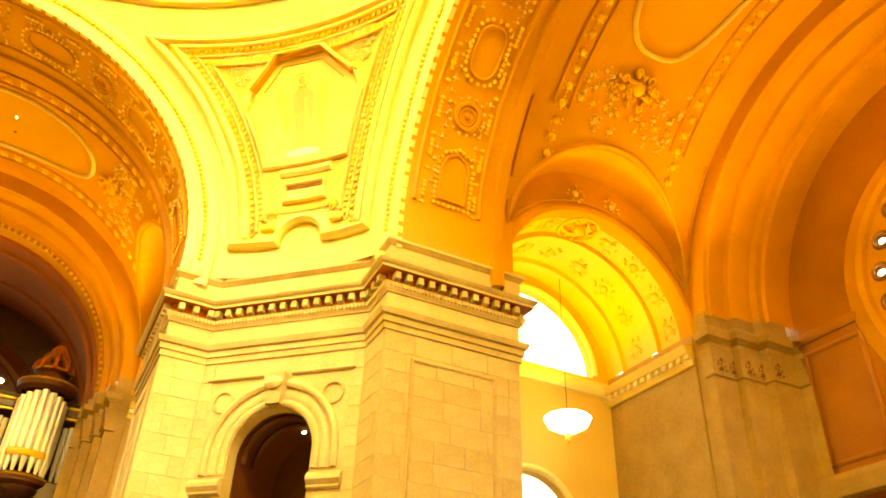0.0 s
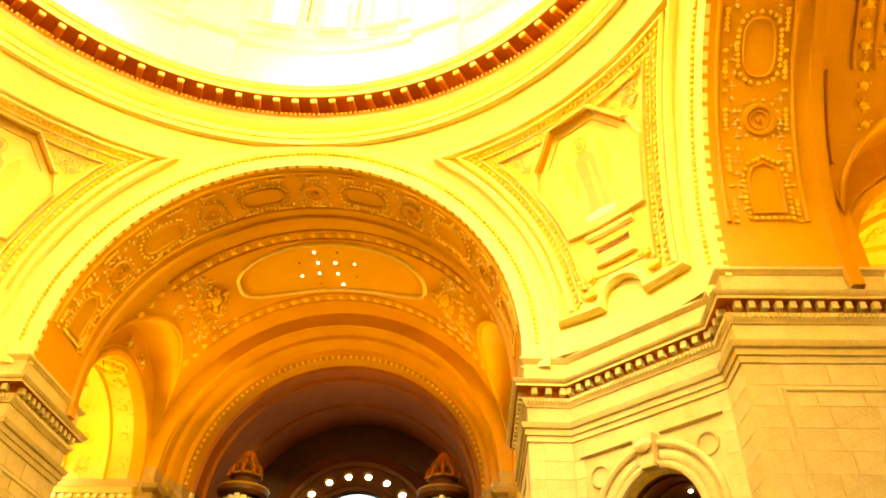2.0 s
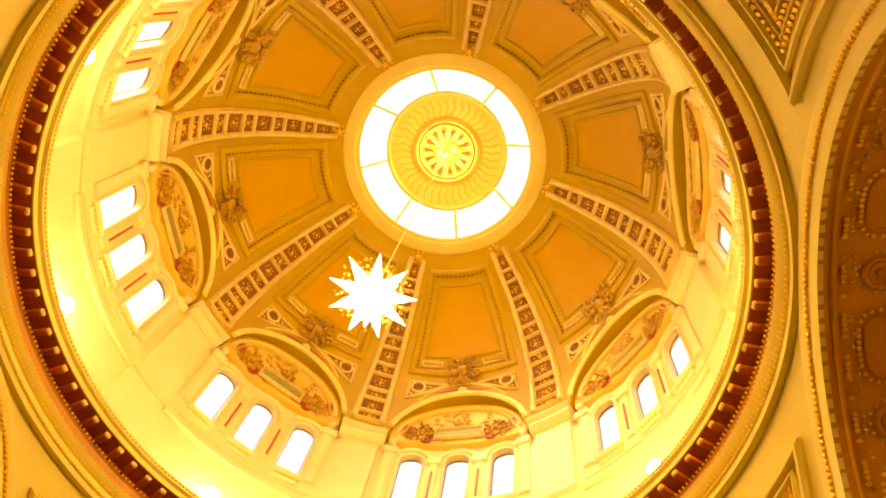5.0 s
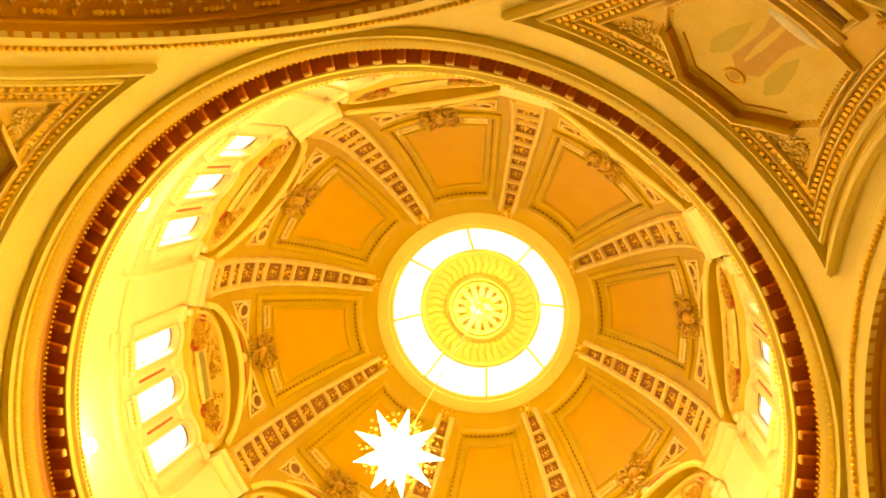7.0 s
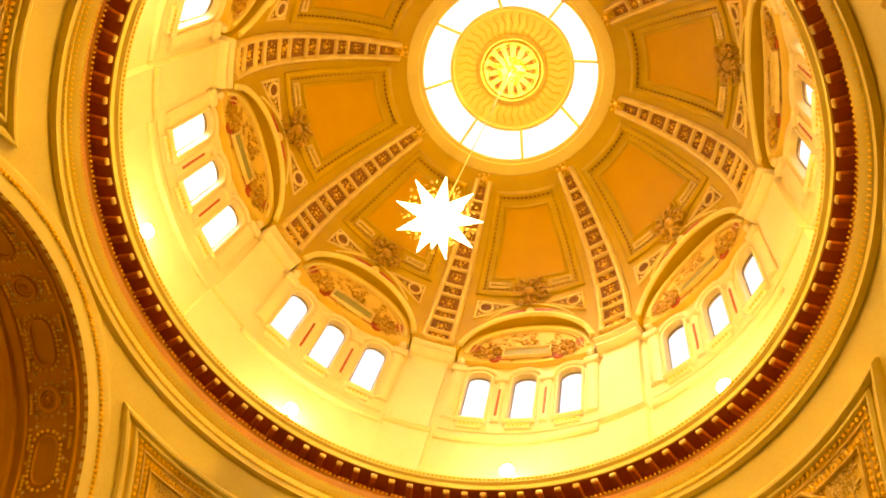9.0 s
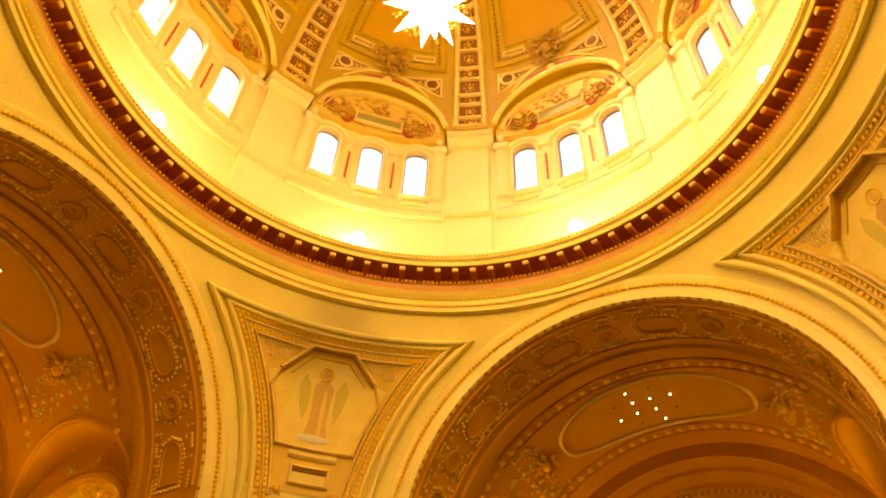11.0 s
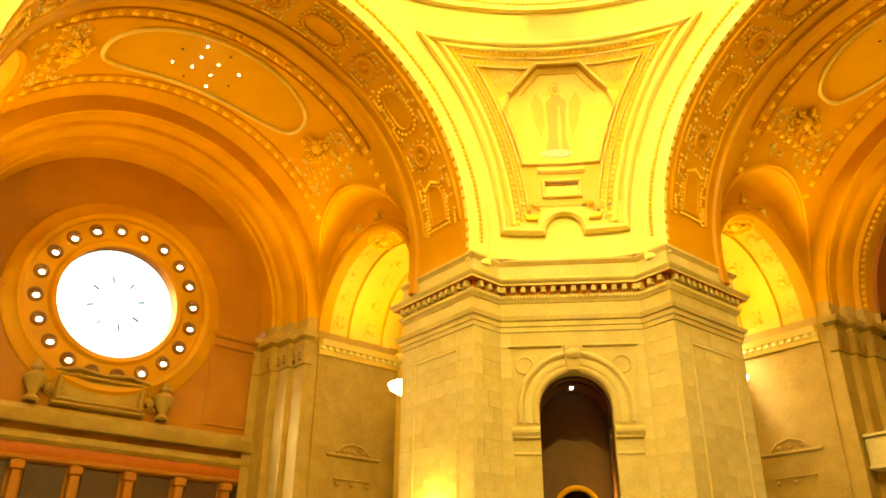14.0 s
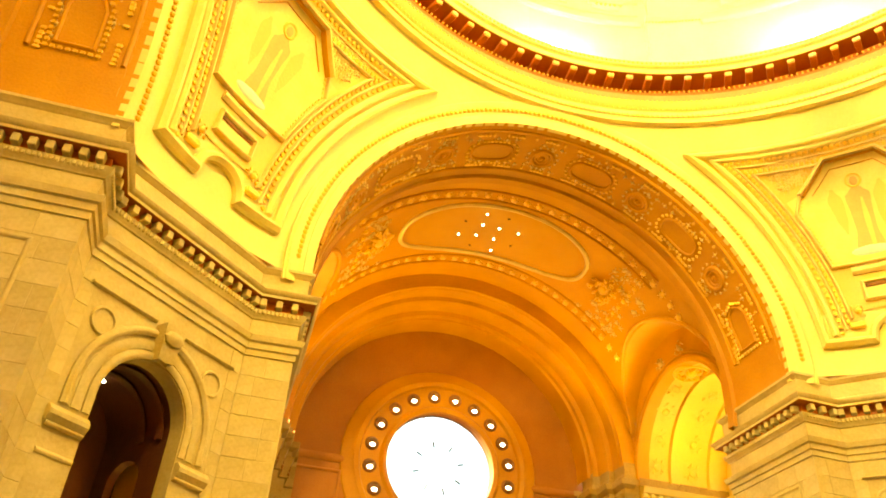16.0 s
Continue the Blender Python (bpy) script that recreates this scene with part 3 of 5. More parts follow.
for s in (-1, 1):
    mb = Mesh()
    rng = random.Random(5)
    for k in range(160):
        uu, vv = rng.uniform(4.4, 11.5), rng.uniform(23.6, 27.7)
        if uu > edge_u(11.62, vv) or vv < 27.5 - (uu - 3.5) * 0.97:
            continue
        foliage(mb, spot(pend, s * uu, vv, 0.08), 0.2, k, 4, 0.3)
    part("corner_scroll", mb, PALE, pn, "pale gilded scrollwork", kind="stuff")
    mb = Mesh()
    foliage(mb, spot(pend, s * 3.9, 5.9, 0.12), 0.34, 3, 8, 0.4)
    part("foot_scroll", mb, GOLD, pn, kind="stuff")
    part("foot_block", Mesh().box(spot(pend, s * 4.4, 4.1, 0.1), 0.55, 0.24, 0.24, 0.05), GOLD, pn)
mb = Mesh()
trim(mb, pend, [(-3.4, 11.3), (3.4, 11.3)], 0.34, 0.2, 0.6)
trim(mb, pend, [(-2.6, 7.3), (2.6, 7.3), (2.6, 9.6), (-2.6, 9.6)], 0.14, 0.24, 0.6, True)
part("tablet_frame", mb, PALE, pn)
mb = Mesh()
fill(mb, pend, lambda v: -2.5, lambda v: 2.5, 7.4, 9.5, 2, 4, 0.1)
part("tablet", mb, CREAM, pn)
mb = Mesh()
trim(mb, pend, [(-2.5, 9.15), (2.5, 9.15)], 0.24, 0.14, 0.6)
part("tablet_ledge", mb, BROWN, pn)
fan(pn, (90, 180, 270))

# ---- crossing arches with coffered soffits ----
ca = thing("crossing_arch", "cream and ochre arch with gilded roundels on its soffit", "arch", "crossing arches")
mb = Mesh()
rows = []
for R, y in ((9.0, 14.86), (9.0, 14.68), (9.3, 14.58), (9.34, 14.62), (9.55, 14.54), (9.6, 14.47), (9.85, 14.37), (9.92, 14.39), (9.98, 14.36), (10.02, 14.44)):
    rows.append([(R * math.sin(math.pi * (i / 60 - 0.5)), y, ZS + R * math.cos(math.pi * (i / 60 - 0.5))) for i in range(-2, 63)])
part("archivolt", mb.grid(rows), CREAM, ca)
mb = Mesh()
for i in range(150):
    a = math.pi * (i / 149 - 0.5)
    mb.ball(pose(9.56 * math.sin(a), 14.5, ZS + 9.56 * math.cos(a)), 0.1, 0.1, 0.1, 6, 4)
part("bead_moulding", mb, GOLD, ca, kind="stuff")
SO = soffit(9.0)
HALF = math.pi / 2
mb = Mesh()
fill(mb, SO, lambda v: -HALF - 0.07, lambda v: HALF + 0.07, 14.69, 18.15, 4, 72, 0)
part("soffit", mb, OCHRE, ca)
mb = Mesh()
for y in (15.15, 17.6):
    trim(mb, SO, [(-1.45, y), (1.45, y)], 0.14, 0.1, 0.6)
part("soffit_border", mb, OCHRE, ca)
mb = Mesh()
for y in (15.42, 17.36):
    a = -1.42
    while a < 1.42:
        ln = 0.055
        if int((a + 2) / 0.0875) % 2 == 0:
            beads(mb, SO, [(a, y), (a + ln, y)], 0.16, 0.09, False, 0.02)
        a += 0.0875
    beads(mb, SO, [(-1.45, y), (1.45, y)], 0.45, 0.07, False, 0.02, 1.6)
part("gilded_border", mb, GOLD, ca, kind="stuff")
for i in range(-2, 3):
    a = i * 0.526
    mb = Mesh().ring(spot(SO, a, 16.5, 0.03), 0.46, 0.1, 22).ring(spot(SO, a, 16.5, 0.0), 0.3, 0.07, 18)
    mb.turned(spot(SO, a, 16.5, 0.0), [(0.02, 0.14), (0.1, 0.1), (0.13, 0.02)], 10)
    q = part("roundel", mb, OCHRE, ca)
    mb = Mesh()
    for k in range(14):
        foliage(mb, spot(SO, a + 0.075 * math.sin(k * 0.449), 16.5 + 0.68 * math.cos(k * 0.449), 0.02), 0.11, k, 3, 0.5)
    part("roundel_wreath", mb, PALE, q, kind="stuff")
for i in range(6):
    a = (i - 2.5) * 0.526
    if i in (0, 5):
        OVL = [(a + 0.1 * sg * c, 16.5 + w) for sg in ((1 if i else -1),) for c, w in ((1.0, -0.5), (-0.4, -0.5), (-0.8, -0.35), (-1.0, 0), (-0.8, 0.35), (-0.4, 0.5), (1.0, 0.5))]
    else:
        OVL = []
        for k in range(20):
            c, w = math.cos(k * 0.314), math.sin(k * 0.314)
            OVL.append((a + 0.105 * math.copysign(abs(c) ** 0.6, c), 16.5 + 0.52 * math.copysign(abs(w) ** 0.8, w)))
    mb = Mesh()
    trim(mb, SO, OVL, 0.1, 0.09, 0.4, True)
    q = part("oval_frame", mb, OCHRE, ca)
    mb = Mesh()
    big = [(a + (u - a) * 1.22, 16.5 + (v - 16.5) * 1.35) for u, v in OVL]
    beads(mb, SO, big, 0.2, 0.085, True, 0.03)
    part("oval_garland", mb, GOLD, q, "gilded bead garland", kind="stuff")
mb = Mesh()
rng = random.Random(8)
for i in range(60):
    a = -1.4 + 2.8 * i / 59
    for y in (15.7, 17.15):
        if rng.random() < 0.7:
            foliage(mb, spot(SO, a, y + rng.uniform(-0.08, 0.08), 0.02), 0.17, i, 4, 0.4)
part("scrollwork", mb, PALE, ca, kind="stuff")
mb = Mesh()
for R, y0, y1 in ((8.85, 18.1, 18.6),):
    rows = []
    for r, y in ((9.0, y0), (R, y0 + 0.06), (R, y1 - 0.06), (9.45, y1)):
        rows.append([(r * math.sin(math.pi * (i / 60 - 0.5)), y, ZS + r * math.cos(math.pi * (i / 60 - 0.5))) for i in range(-3, 64)])
    mb.grid(rows)
part("inner_rib", mb, OCHRE, ca)
fan(ca, (90, 180, 270))

# ---- arm vaults ----
VC = 22.85                    # middle of the painted oval
F = soffit(FR)
PR, PZ = 4.15, 17.1           # side penetrations: radius and springing


def cross(y):
    d = PR * PR - (y - YC) ** 2
    return PZ + math.sqrt(d) if d > 0 else 0


va = thing("arm_vault", "ochre barrel vault with an oval panel and small lit bulbs", "vault", "arm vaults")
rows = []
YS = [18.55, YC - PR - 0.002] + [YC - (PR - 0.002) * math.cos(math.pi * i / 64) for i in range(65)] + [YC + PR + 0.002, 27.6]
for y in YS:
    row = []
    for j in range(161):
        a = -HALF + math.pi * j / 160
        p = F(a, y)
        row.append((p.x, p.y, max(p.z, cross(y)) if cross(y) else p.z))
    rows.append(row)
part("shell", Mesh().grid(rows), OCHRE, va)
mb = Mesh()
for y in (19.75, 20.45, 25.35, 26.05):
    trim(mb, F, [(-0.86, y), (0.86, y)], 0.12, 0.09, 0.6)
for s in (-1, 1):
    trim(mb, F, [(s * 0.86, 18.9), (s * 1.2, 18.9)], 0.12, 0.09, 0.6)
    trim(mb, F, [(s * 0.86, 27.3), (s * 1.2, 27.3)], 0.12, 0.09, 0.6)
    g = []
    for i in range(33):
        y = YC - (PR - 0.01) * math.cos(math.pi * i / 32)
        z = cross(y)
        g.append((s * math.acos(min(1, (z - ZS) / FR)) - s * 0.02, y))
    trim(mb, F, [(s * 1.3, YC - PR - 0.1)] + g + [(s * 1.3, YC + PR + 0.1)], 0.2, 0.14, 0.6)
part("moulding", mb, OCHRE, va)
mb = Mesh()
for y in (20.1, 25.7):
    for i in range(35):
        a = -1.2 + 2.4 * i / 34
        if F(a, y).z > cross(y) + 0.2:
            foliage(mb, spot(F, a, y, 0.02), 0.27, i, 6, 0.6)
for s in (-1, 1):
    for i in range(8):
        foliage(mb, spot(F, s * 0.8, 20.7 + 0.6 * i, 0.02), 0.25, i, 6, 0.5)
part("rosette_border", mb, GOLD, va, kind="stuff")
OV = []
for i in range(48):
    t = 2 * math.pi * i / 48
    c, s = math.cos(t), math.sin(t)
    OV.append((0.54 * math.copysign(abs(c) ** 0.8, c), VC + 2.05 * math.copysign(abs(s) ** 0.75, s)))
mb = Mesh()
trim(mb, F, OV, 0.2, 0.16, 0.6, True)
part("oval_frame", mb, PALE, va)
mb = Mesh()
fill(mb, F, lambda v: -0.49 * (1 - min(1, abs(v - VC) / 1.9) ** 2.4) ** 0.42, lambda v: 0.49 * (1 - min(1, abs(v - VC) / 1.9) ** 2.4) ** 0.42, VC - 1.88, VC + 1.88, 20, 20, 0.03)
part("oval_panel", mb, DEEP, va)
for i, (x, y) in enumerate(((-0.88, 21.52), (-0.81, 22.42), (-1.8, 23.42), (-0.87, 23.34), (0.08, 22.48), (0.1, 23.43), (1.12, 22.47), (0.27, 24.4))):
    mb = Mesh().turned(spot(F, x / FR, y, 0.03), [(0.02, 0.05), (0.04, 0.045), (0.056, 0.0)], 10)
    part("bulb", mb, BULB, va, "small lit round bulb")
for x, y in ((0.28, 21.57), (-1.77, 22.26), (1.1, 23.6), (-0.92, 24.3)):
    mb = Mesh().turned(spot(F, x / FR, y, 0.03), [(0.02, 0.01), (0.055, 0.03), (0.07, 0.0)], 10)
    part("dark_socket", mb, IRON, va)
for s in (-1, 1):
    mb = Mesh()
    foliage(mb, spot(F, s * 0.68, VC, 0.12), 0.85, 4, 20, 0.34)
    foliage(mb, spot(F, s * 0.7, VC - 0.7, 0.1), 0.5, 6, 10, 0.2)
    foliage(mb, spot(F, s * 0.7, VC + 0.7, 0.1), 0.5, 7, 10, 0.2)
    part("cartouche", mb, GOLD, va, "gilded carved cartouche", kind="stuff")
    mb = Mesh()
    rng = random.Random(4)
    for k in range(70):
        y = rng.uniform(20.6, 25.2)
        a = rng.uniform(0.56, 0.9)
        if F(a, y).z < cross(y) + 0.5 or (a < 0.66 and abs(y - VC) < 2.2):
            continue
        foliage(mb, spot(F, s * a, y, 0.02), 0.24, k, 5, 0.4)
    part("scrollwork", mb, PALE, va, kind="stuff")
fan(va, (90, 180, 270))

# ---- arm side walls, with arches to the chapels ----
for s in (1, -1):
    sw = thing("arm_side_wall", "limestone arm wall with a round arch to a lit chapel", "wall", "arm side walls")
    WX = flat_x(FR) if s > 0 else (lambda u, v, h=0.0: Vector((-FR + h, u, v)))
    mb = Mesh()
    arch_wall(mb, WX, 18.4, 27.6, 14.3, 15, YC, 4.2, 15.2, 14.3, 0.6, lambda y: max(cross(y), 15.9) + 0.03)
    part("lunette", mb, OCHRE, sw)
    mb = Mesh()
    mb.grid([[WX(18.4, 0), WX(18.95, 0)], [WX(18.4, 14.35), WX(18.95, 14.35)]])
    mb.grid([[WX(27.25, 0), WX(27.8, 0)], [WX(27.25, 14.35), WX(27.8, 14.35)]])
    mb.grid([[WX(18.92, 0), WX(18.92, 0, -8)], [WX(18.92, 15.3), WX(18.92, 15.3, -8)]])
    mb.grid([[WX(27.28, 0), WX(27.28, 0, -8)], [WX(27.28, 15.3), WX(27.28, 15.3, -8)]])
    part("wall_face", mb, SAND, sw)
    for y, k in ((18.92, 1), (27.28, -1)):
        JW = lambda u, v, h=0.0: Vector((s * u, y + k * h, v))
        mb = Mesh()
        trim(mb, JW, [(10.3, 8.95), (13.5, 8.95)], 0.16, 0.12, 5)
        trim(mb, JW, [(10.8, 7.8), (12.95, 7.8)], 0.12, 0.08, 5)
        trim(mb, JW, [(10.9, 9.1), (11.3, 9.45), (11.9, 9.6), (12.5, 9.45), (12.9, 9.1)], 0.14, 0.1, 0.3)
        for x in (11.3, 11.9, 12.5):
            foliage(mb, spot(JW, x, 9.2, 0.03), 0.26, int(x * 10), 8, 0.4)
        for x in (11.0, 11.9, 12.8):
            foliage(mb, spot(JW, x, 7.55, 0.03), 0.24, int(x * 10), 8, 0.4)
        part("carved_tablet", mb, SAND, sw, "carved festoon and tablet", kind="stuff")
    mb = Mesh()
    trim(mb, WX, arc(YC, 15.2, 4.32, n=30), 0.3, 0.14, 5)
    trim(mb, WX, arc(YC, 15.2, 4.64, n=30), 0.12, 0.1, 5)
    part("archivolt", mb, OCHRE, sw)
    mb = Mesh()
    foliage(mb, spot(WX, YC - 0.9, 20.1, 0.05), 0.4, 2, 9, 0.4)
    foliage(mb, spot(WX, YC + 0.9, 20.1, 0.05), 0.4, 3, 9, 0.4)
    part("shield", mb, PALE, sw)
    mb = Mesh()
    pr = [(0, 14.0), (0.1, 14.02), (0.16, 14.2), (0.16, 14.42), (0.36, 14.44), (0.42, 14.62), (0.5, 14.72), (0.1, 14.8), (0, 14.82)]
    for y, k in ((18.95, 1), (27.25, -1)):
        mb.grid([[(s * (FR + x), y + k * o, z) for o, z in pr] for x in (-0.02, 8.0)])
        mb.add([(s * (FR - 0.02), y + k * o, z) for o, z in pr], [tuple(range(len(pr)))])
    part("chapel_cornice", mb, GILT, sw)
    mb = Mesh()
    for y, k in ((18.95, 1), (27.25, -1)):
        for i in range(18):
            mb.box(pose(s * (9.5 + i * 0.42), y + k * 0.24, 14.32), 0.2, 0.16, 0.18)
    part("dentil_row", mb, CREAM, sw, kind="stuff")
    # chapel vault and end wall with a lunette window
    mb = Mesh()
    rows = []
    for x in (9.98, 11.1, 11.12, 11.6, 11.62, 13.3, 13.32, 13.8, 13.82, 14.7):
        r = 4.0 if 11.11 < x < 11.61 or 13.31 < x < 13.81 else 4.22
        rows.append([(s * x, YC + r * math.cos(math.pi * i / 36), 15.2 + r * math.sin(math.pi * i / 36)) for i in range(37)])
    mb.grid(rows)
    part("chapel_vault", mb, GILT, sw)
    for x, k in ((10.45, 9), (12.45, 9)):
        for i in range(k):
            a = math.pi * (i + 0.5) / k
            m = Matrix.Translation((s * x, YC + 4.17 * math.cos(a), 15.2 + 4.17 * math.sin(a))) @ Vector((0, -math.cos(a), -math.sin(a))).to_track_quat("Z", "X").to_matrix().to_4x4()
            mb = Mesh()
            if x < 11 and i == 4:
                mb.ring(m, 0.8, 0.1, 24)
                foliage(mb, m, 0.75, 5, 16, 0.4)
                part("vault_medallion", mb, GOLD, sw, "gilded round medallion", kind="stuff")
                continue
            foliage(mb, m @ Matrix.Diagonal((1, 1, 0.45, 1)), 0.5, i, 10, 0.4)
            part("vault_coffer", mb, GILT, sw)
    EX = (lambda u, v, h=0.0: Vector((s * (14.5 - h), u, v)))
    mb = Mesh()
    arch_wall(mb, EX, YC - 4.4, YC + 4.4, 12.9, 19.4, YC, 3.35, 15.3, 15.2, 0.4)
    arch_wall(mb, EX, YC - 4.4, YC + 4.4, 0, 12.9, YC, 2.0, 8.6, 5.0, 0.4)
    part("chapel_end", mb, GILT, sw)
    mb = Mesh()
    trim(mb, EX, arc(YC, 15.3, 3.5, n=20), 0.3, 0.16, 5)
    trim(mb, EX, [(YC - 4.2, 14.7), (YC + 4.2, 14.7)], 0.6, 0.3, 5)
    trim(mb, EX, [(YC - 2.15, 5)] + arc(YC, 8.6, 2.15, n=20) + [(YC + 2.15, 5)], 0.3, 0.16, 5)
    part("window_frame", mb, CREAM, sw)
    mb = Mesh()
    for k in (-1.4, 0, 1.4):
        mb.box(pose(s * 14.75, YC + k, 16.7), 0.03, 0.03, 3.6)
    part("window_bars", mb, IRON, sw)
    mb = Mesh().grid([[EX(YC - 3.5, 15.0, -0.3), EX(YC + 3.5, 15.0, -0.3)], [EX(YC - 3.5, 18.8, -0.3), EX(YC + 3.5, 18.8, -0.3)]])
    mb.grid([[EX(YC - 2.8, 5, -0.3), EX(YC + 2.8, 5, -0.3)], [EX(YC - 2.8, 11.9, -0.3), EX(YC + 2.8, 11.9, -0.3)]])
    part("window_pane", mb, AMBER, sw).visible_shadow = False
    fan(sw, (90, 180, 270))
    ch = thing("hanging_lamp", "glowing white glass bowl lamp hung in a chapel", "lamp", "chapel lamps")
    c = pose(s * 12.2, YC + 0.2, 11.95) @ Matrix.Scale(1.1, 4)
    part("bowl", Mesh().turned(c, [(0.02, -0.42), (0.35, -0.38), (0.68, -0.2), (0.8, 0.05), (0.7, 0.12), (0.3, 0.2), (0.05, 0.22)], 20), CHAND, ch)
    part("chain", Mesh().turned(c, [(0.012, 0.2), (0.012, 5.5)], 6), IRON, ch)
    part("pendant", Mesh().ball(c @ pose(0, 0, -0.6), 0.12, 0.12, 0.2), GOLD, ch)
    fan(ch, (90, 180, 270))

# ---- arm ends ----
en = thing("arm_end_arch", "stepped ochre arches on grouped limestone pilasters", "arch", "arm end arches")
mb = Mesh()
rows = []
for r, y in ((9.45, 27.4), (8.62, 27.42), (8.6, 27.6), (8.55, 27.65), (8.55, 28.4), (8.3, 28.42), (8.22, 28.55), (8.22, 29.45), (7.95, 29.5), (7.95, 29.8), (7.8, 29.85), (7.8, 31.2)):
    rows.append([(r * math.sin(math.pi * (i / 60 - 0.5)), y, ZS + r * math.cos(math.pi * (i / 60 - 0.5))) for i in range(61)])
part("arch_steps", mb.grid(rows), OCHRE, en)
for s in (-1, 1):
    path = [(9.0, 27.3), (8.62, 27.3), (8.62, 28.4), (8.3, 28.4), (8.3, 29.5), (7.9, 29.5), (7.9, 30.85), (7.4, 30.85)]
    path = [(s * x, y) for x, y in path]
    if s > 0:
        path = path[::-1]
    mb = Mesh()
    sweep(mb, path, [(0, 0), (0, 13.4)])
    part("pilaster", mb, SAND, en)
    for x, y0, y1 in ((8.66, 27.35, 28.44), (8.34, 28.44, 29.54), (7.94, 29.54, 30.84)):
        mb = Mesh().box(pose(s * (x + 9.7) / 2, (y0 + y1) / 2, 8.075), 9.7 - x, y1 - y0, 15.85)
        part("pilaster_core", mb, SAND, en)
    mb = Mesh()
    sweep(mb, path, side([(0, 13.3), (0.1, 13.34), (0.06, 13.5), (0.22, 14.2), (0.28, 14.3), (0.1, 14.35), (0.1, 14.6), (0.36, 14.75), (0.42, 15.0), (0.1, 15.1), (0.02, 15.4)]))
    part("capital_band", mb, SAND, en)
    mb = Mesh()
    for x, y in ((8.62, 27.6), (8.62, 28.2), (8.3, 28.65), (8.3, 29.3), (7.9, 29.7)):
        for zz in (13.6, 13.95, 14.2):
            foliage(mb, Matrix.Translation((s * (x - 0.14), y, zz)) @ Vector((-s, 0, 0)).to_track_quat("Z", "X").to_matrix().to_4x4(), 0.22, int(zz * 10), 6, 0.4)
    part("capital_foliage", mb, BROWN, en, "dark red-brown carved leaves", kind="stuff")
fan(en, (90, 180, 270))


# ---- rose windows ----
def rose_wall(y, half, detailed=True):
    rw = thing("rose_wall", "ochre end wall with a bright round rose window ringed by small lights", "wall", "rose walls")
    E_, zc = flat_y(y), 15.71
    k = half / 2.75
    mb = Mesh()
    ring_in = [E_(half * math.cos(2 * math.pi * i / 48), zc + half * math.sin(2 * math.pi * i / 48)) for i in range(49)]
    ring_out = []
    for i in range(49):
        a = 2 * math.pi * i / 48
        c, s_ = math.cos(a), math.sin(a)
        far = min(9.5 / max(1e-6, abs(c)), (9.5 if s_ > 0 else 15.7) / max(1e-6, abs(s_)))
        ring_out.append(E_(far * c, zc + far * s_))
    ring_back = [E_(half * math.cos(2 * math.pi * i / 48), zc + half * math.sin(2 * math.pi * i / 48), -0.6) for i in range(49)]
    mb.grid([ring_out, ring_in, ring_back])
    # behind the organ, wall and ring take dark colours that stand for shade
    part("wall_face", mb, TAWNY if detailed else WOOD_SHADE, rw)
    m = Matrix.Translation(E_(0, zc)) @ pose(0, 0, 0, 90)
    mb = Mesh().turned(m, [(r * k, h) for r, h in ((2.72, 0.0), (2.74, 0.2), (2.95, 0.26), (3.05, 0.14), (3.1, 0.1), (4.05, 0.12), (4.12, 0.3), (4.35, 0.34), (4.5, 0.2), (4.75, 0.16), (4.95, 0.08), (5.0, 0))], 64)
    part("window_ring", mb, OCHRE if detailed else MAHOG_SHADE, rw)
    for i in range(20):
        a = 2 * math.pi * (i + 0.5) / 20
        q = Matrix.Translation(E_(3.57 * k * math.cos(a), zc + 3.57 * k * math.sin(a), 0.1)) @ pose(0, 0, 0, 90)
        mb = Mesh().turned(q, [(0.01, 0.02), (0.22, 0.02), (0.22, 0.1), (0.29, 0.14), (0.36, 0.06), (0.38, 0.02)], 14)
        part("port_frame", mb, BROWN, rw)
        mb = Mesh().turned(q @ pose(0.03, -0.05, 0) @ Matrix.Diagonal((1.35, 1, 1, 1)), [(0.01, 0.05), (0.095, 0.04), (0.105, 0.02)] if detailed else [(0.01, 0.12), (0.14, 0.12), (0.16, 0.1)], 12)
        part("port_light", mb, BULB, rw, "small round lit port")
    mb = Mesh().turned(Matrix.Translation(E_(0, zc, -0.4)) @ pose(0, 0, 0, 90), [(0.01, 0), (half + 0.05, 0)], 48)
    part("rose_glass", mb, STAINED, rw).visible_shadow = False
    mb = Mesh()
    for i in range(8):
        a = 2 * math.pi * (i + 0.35) / 8
        mb.box(Matrix.Translation(E_(1.25 * math.cos(a), zc + 1.25 * math.sin(a), -0.32)) @ pose(0, 0, 0, 0, 90 - math.degrees(a), 0), 0.07, 0.06, 0.34)
    part("tracery", mb, IRON, rw)
    if detailed:
        mb = Mesh()
        trim(mb, E_, [(-8.4, 9.6), (8.4, 9.6)], 0.9, 0.6, 20, shape=[(-0.5, 0), (-0.5, 0.9), (-0.4, 1), (0.1, 1), (0.25, 0.7), (0.4, 0.6), (0.5, 0)])
        trim(mb, E_, [(-8.4, 8.6), (8.4, 8.6)], 0.5, 0.35, 20)
        part("ledge", mb, SAND, rw)
        mb = Mesh()
        trim(mb, E_, [(-8.4, 8.2), (8.4, 8.2)], 0.7, 0.16, 20)
        part("frieze", mb, REDBROWN, rw, "red-brown frieze below the ledge")
        mb = Mesh()
        trim(mb, E_, [(-8.4, 7.7), (8.4, 7.7)], 0.3, 0.3, 20)
        part("architrave", mb, TAWNY, rw)
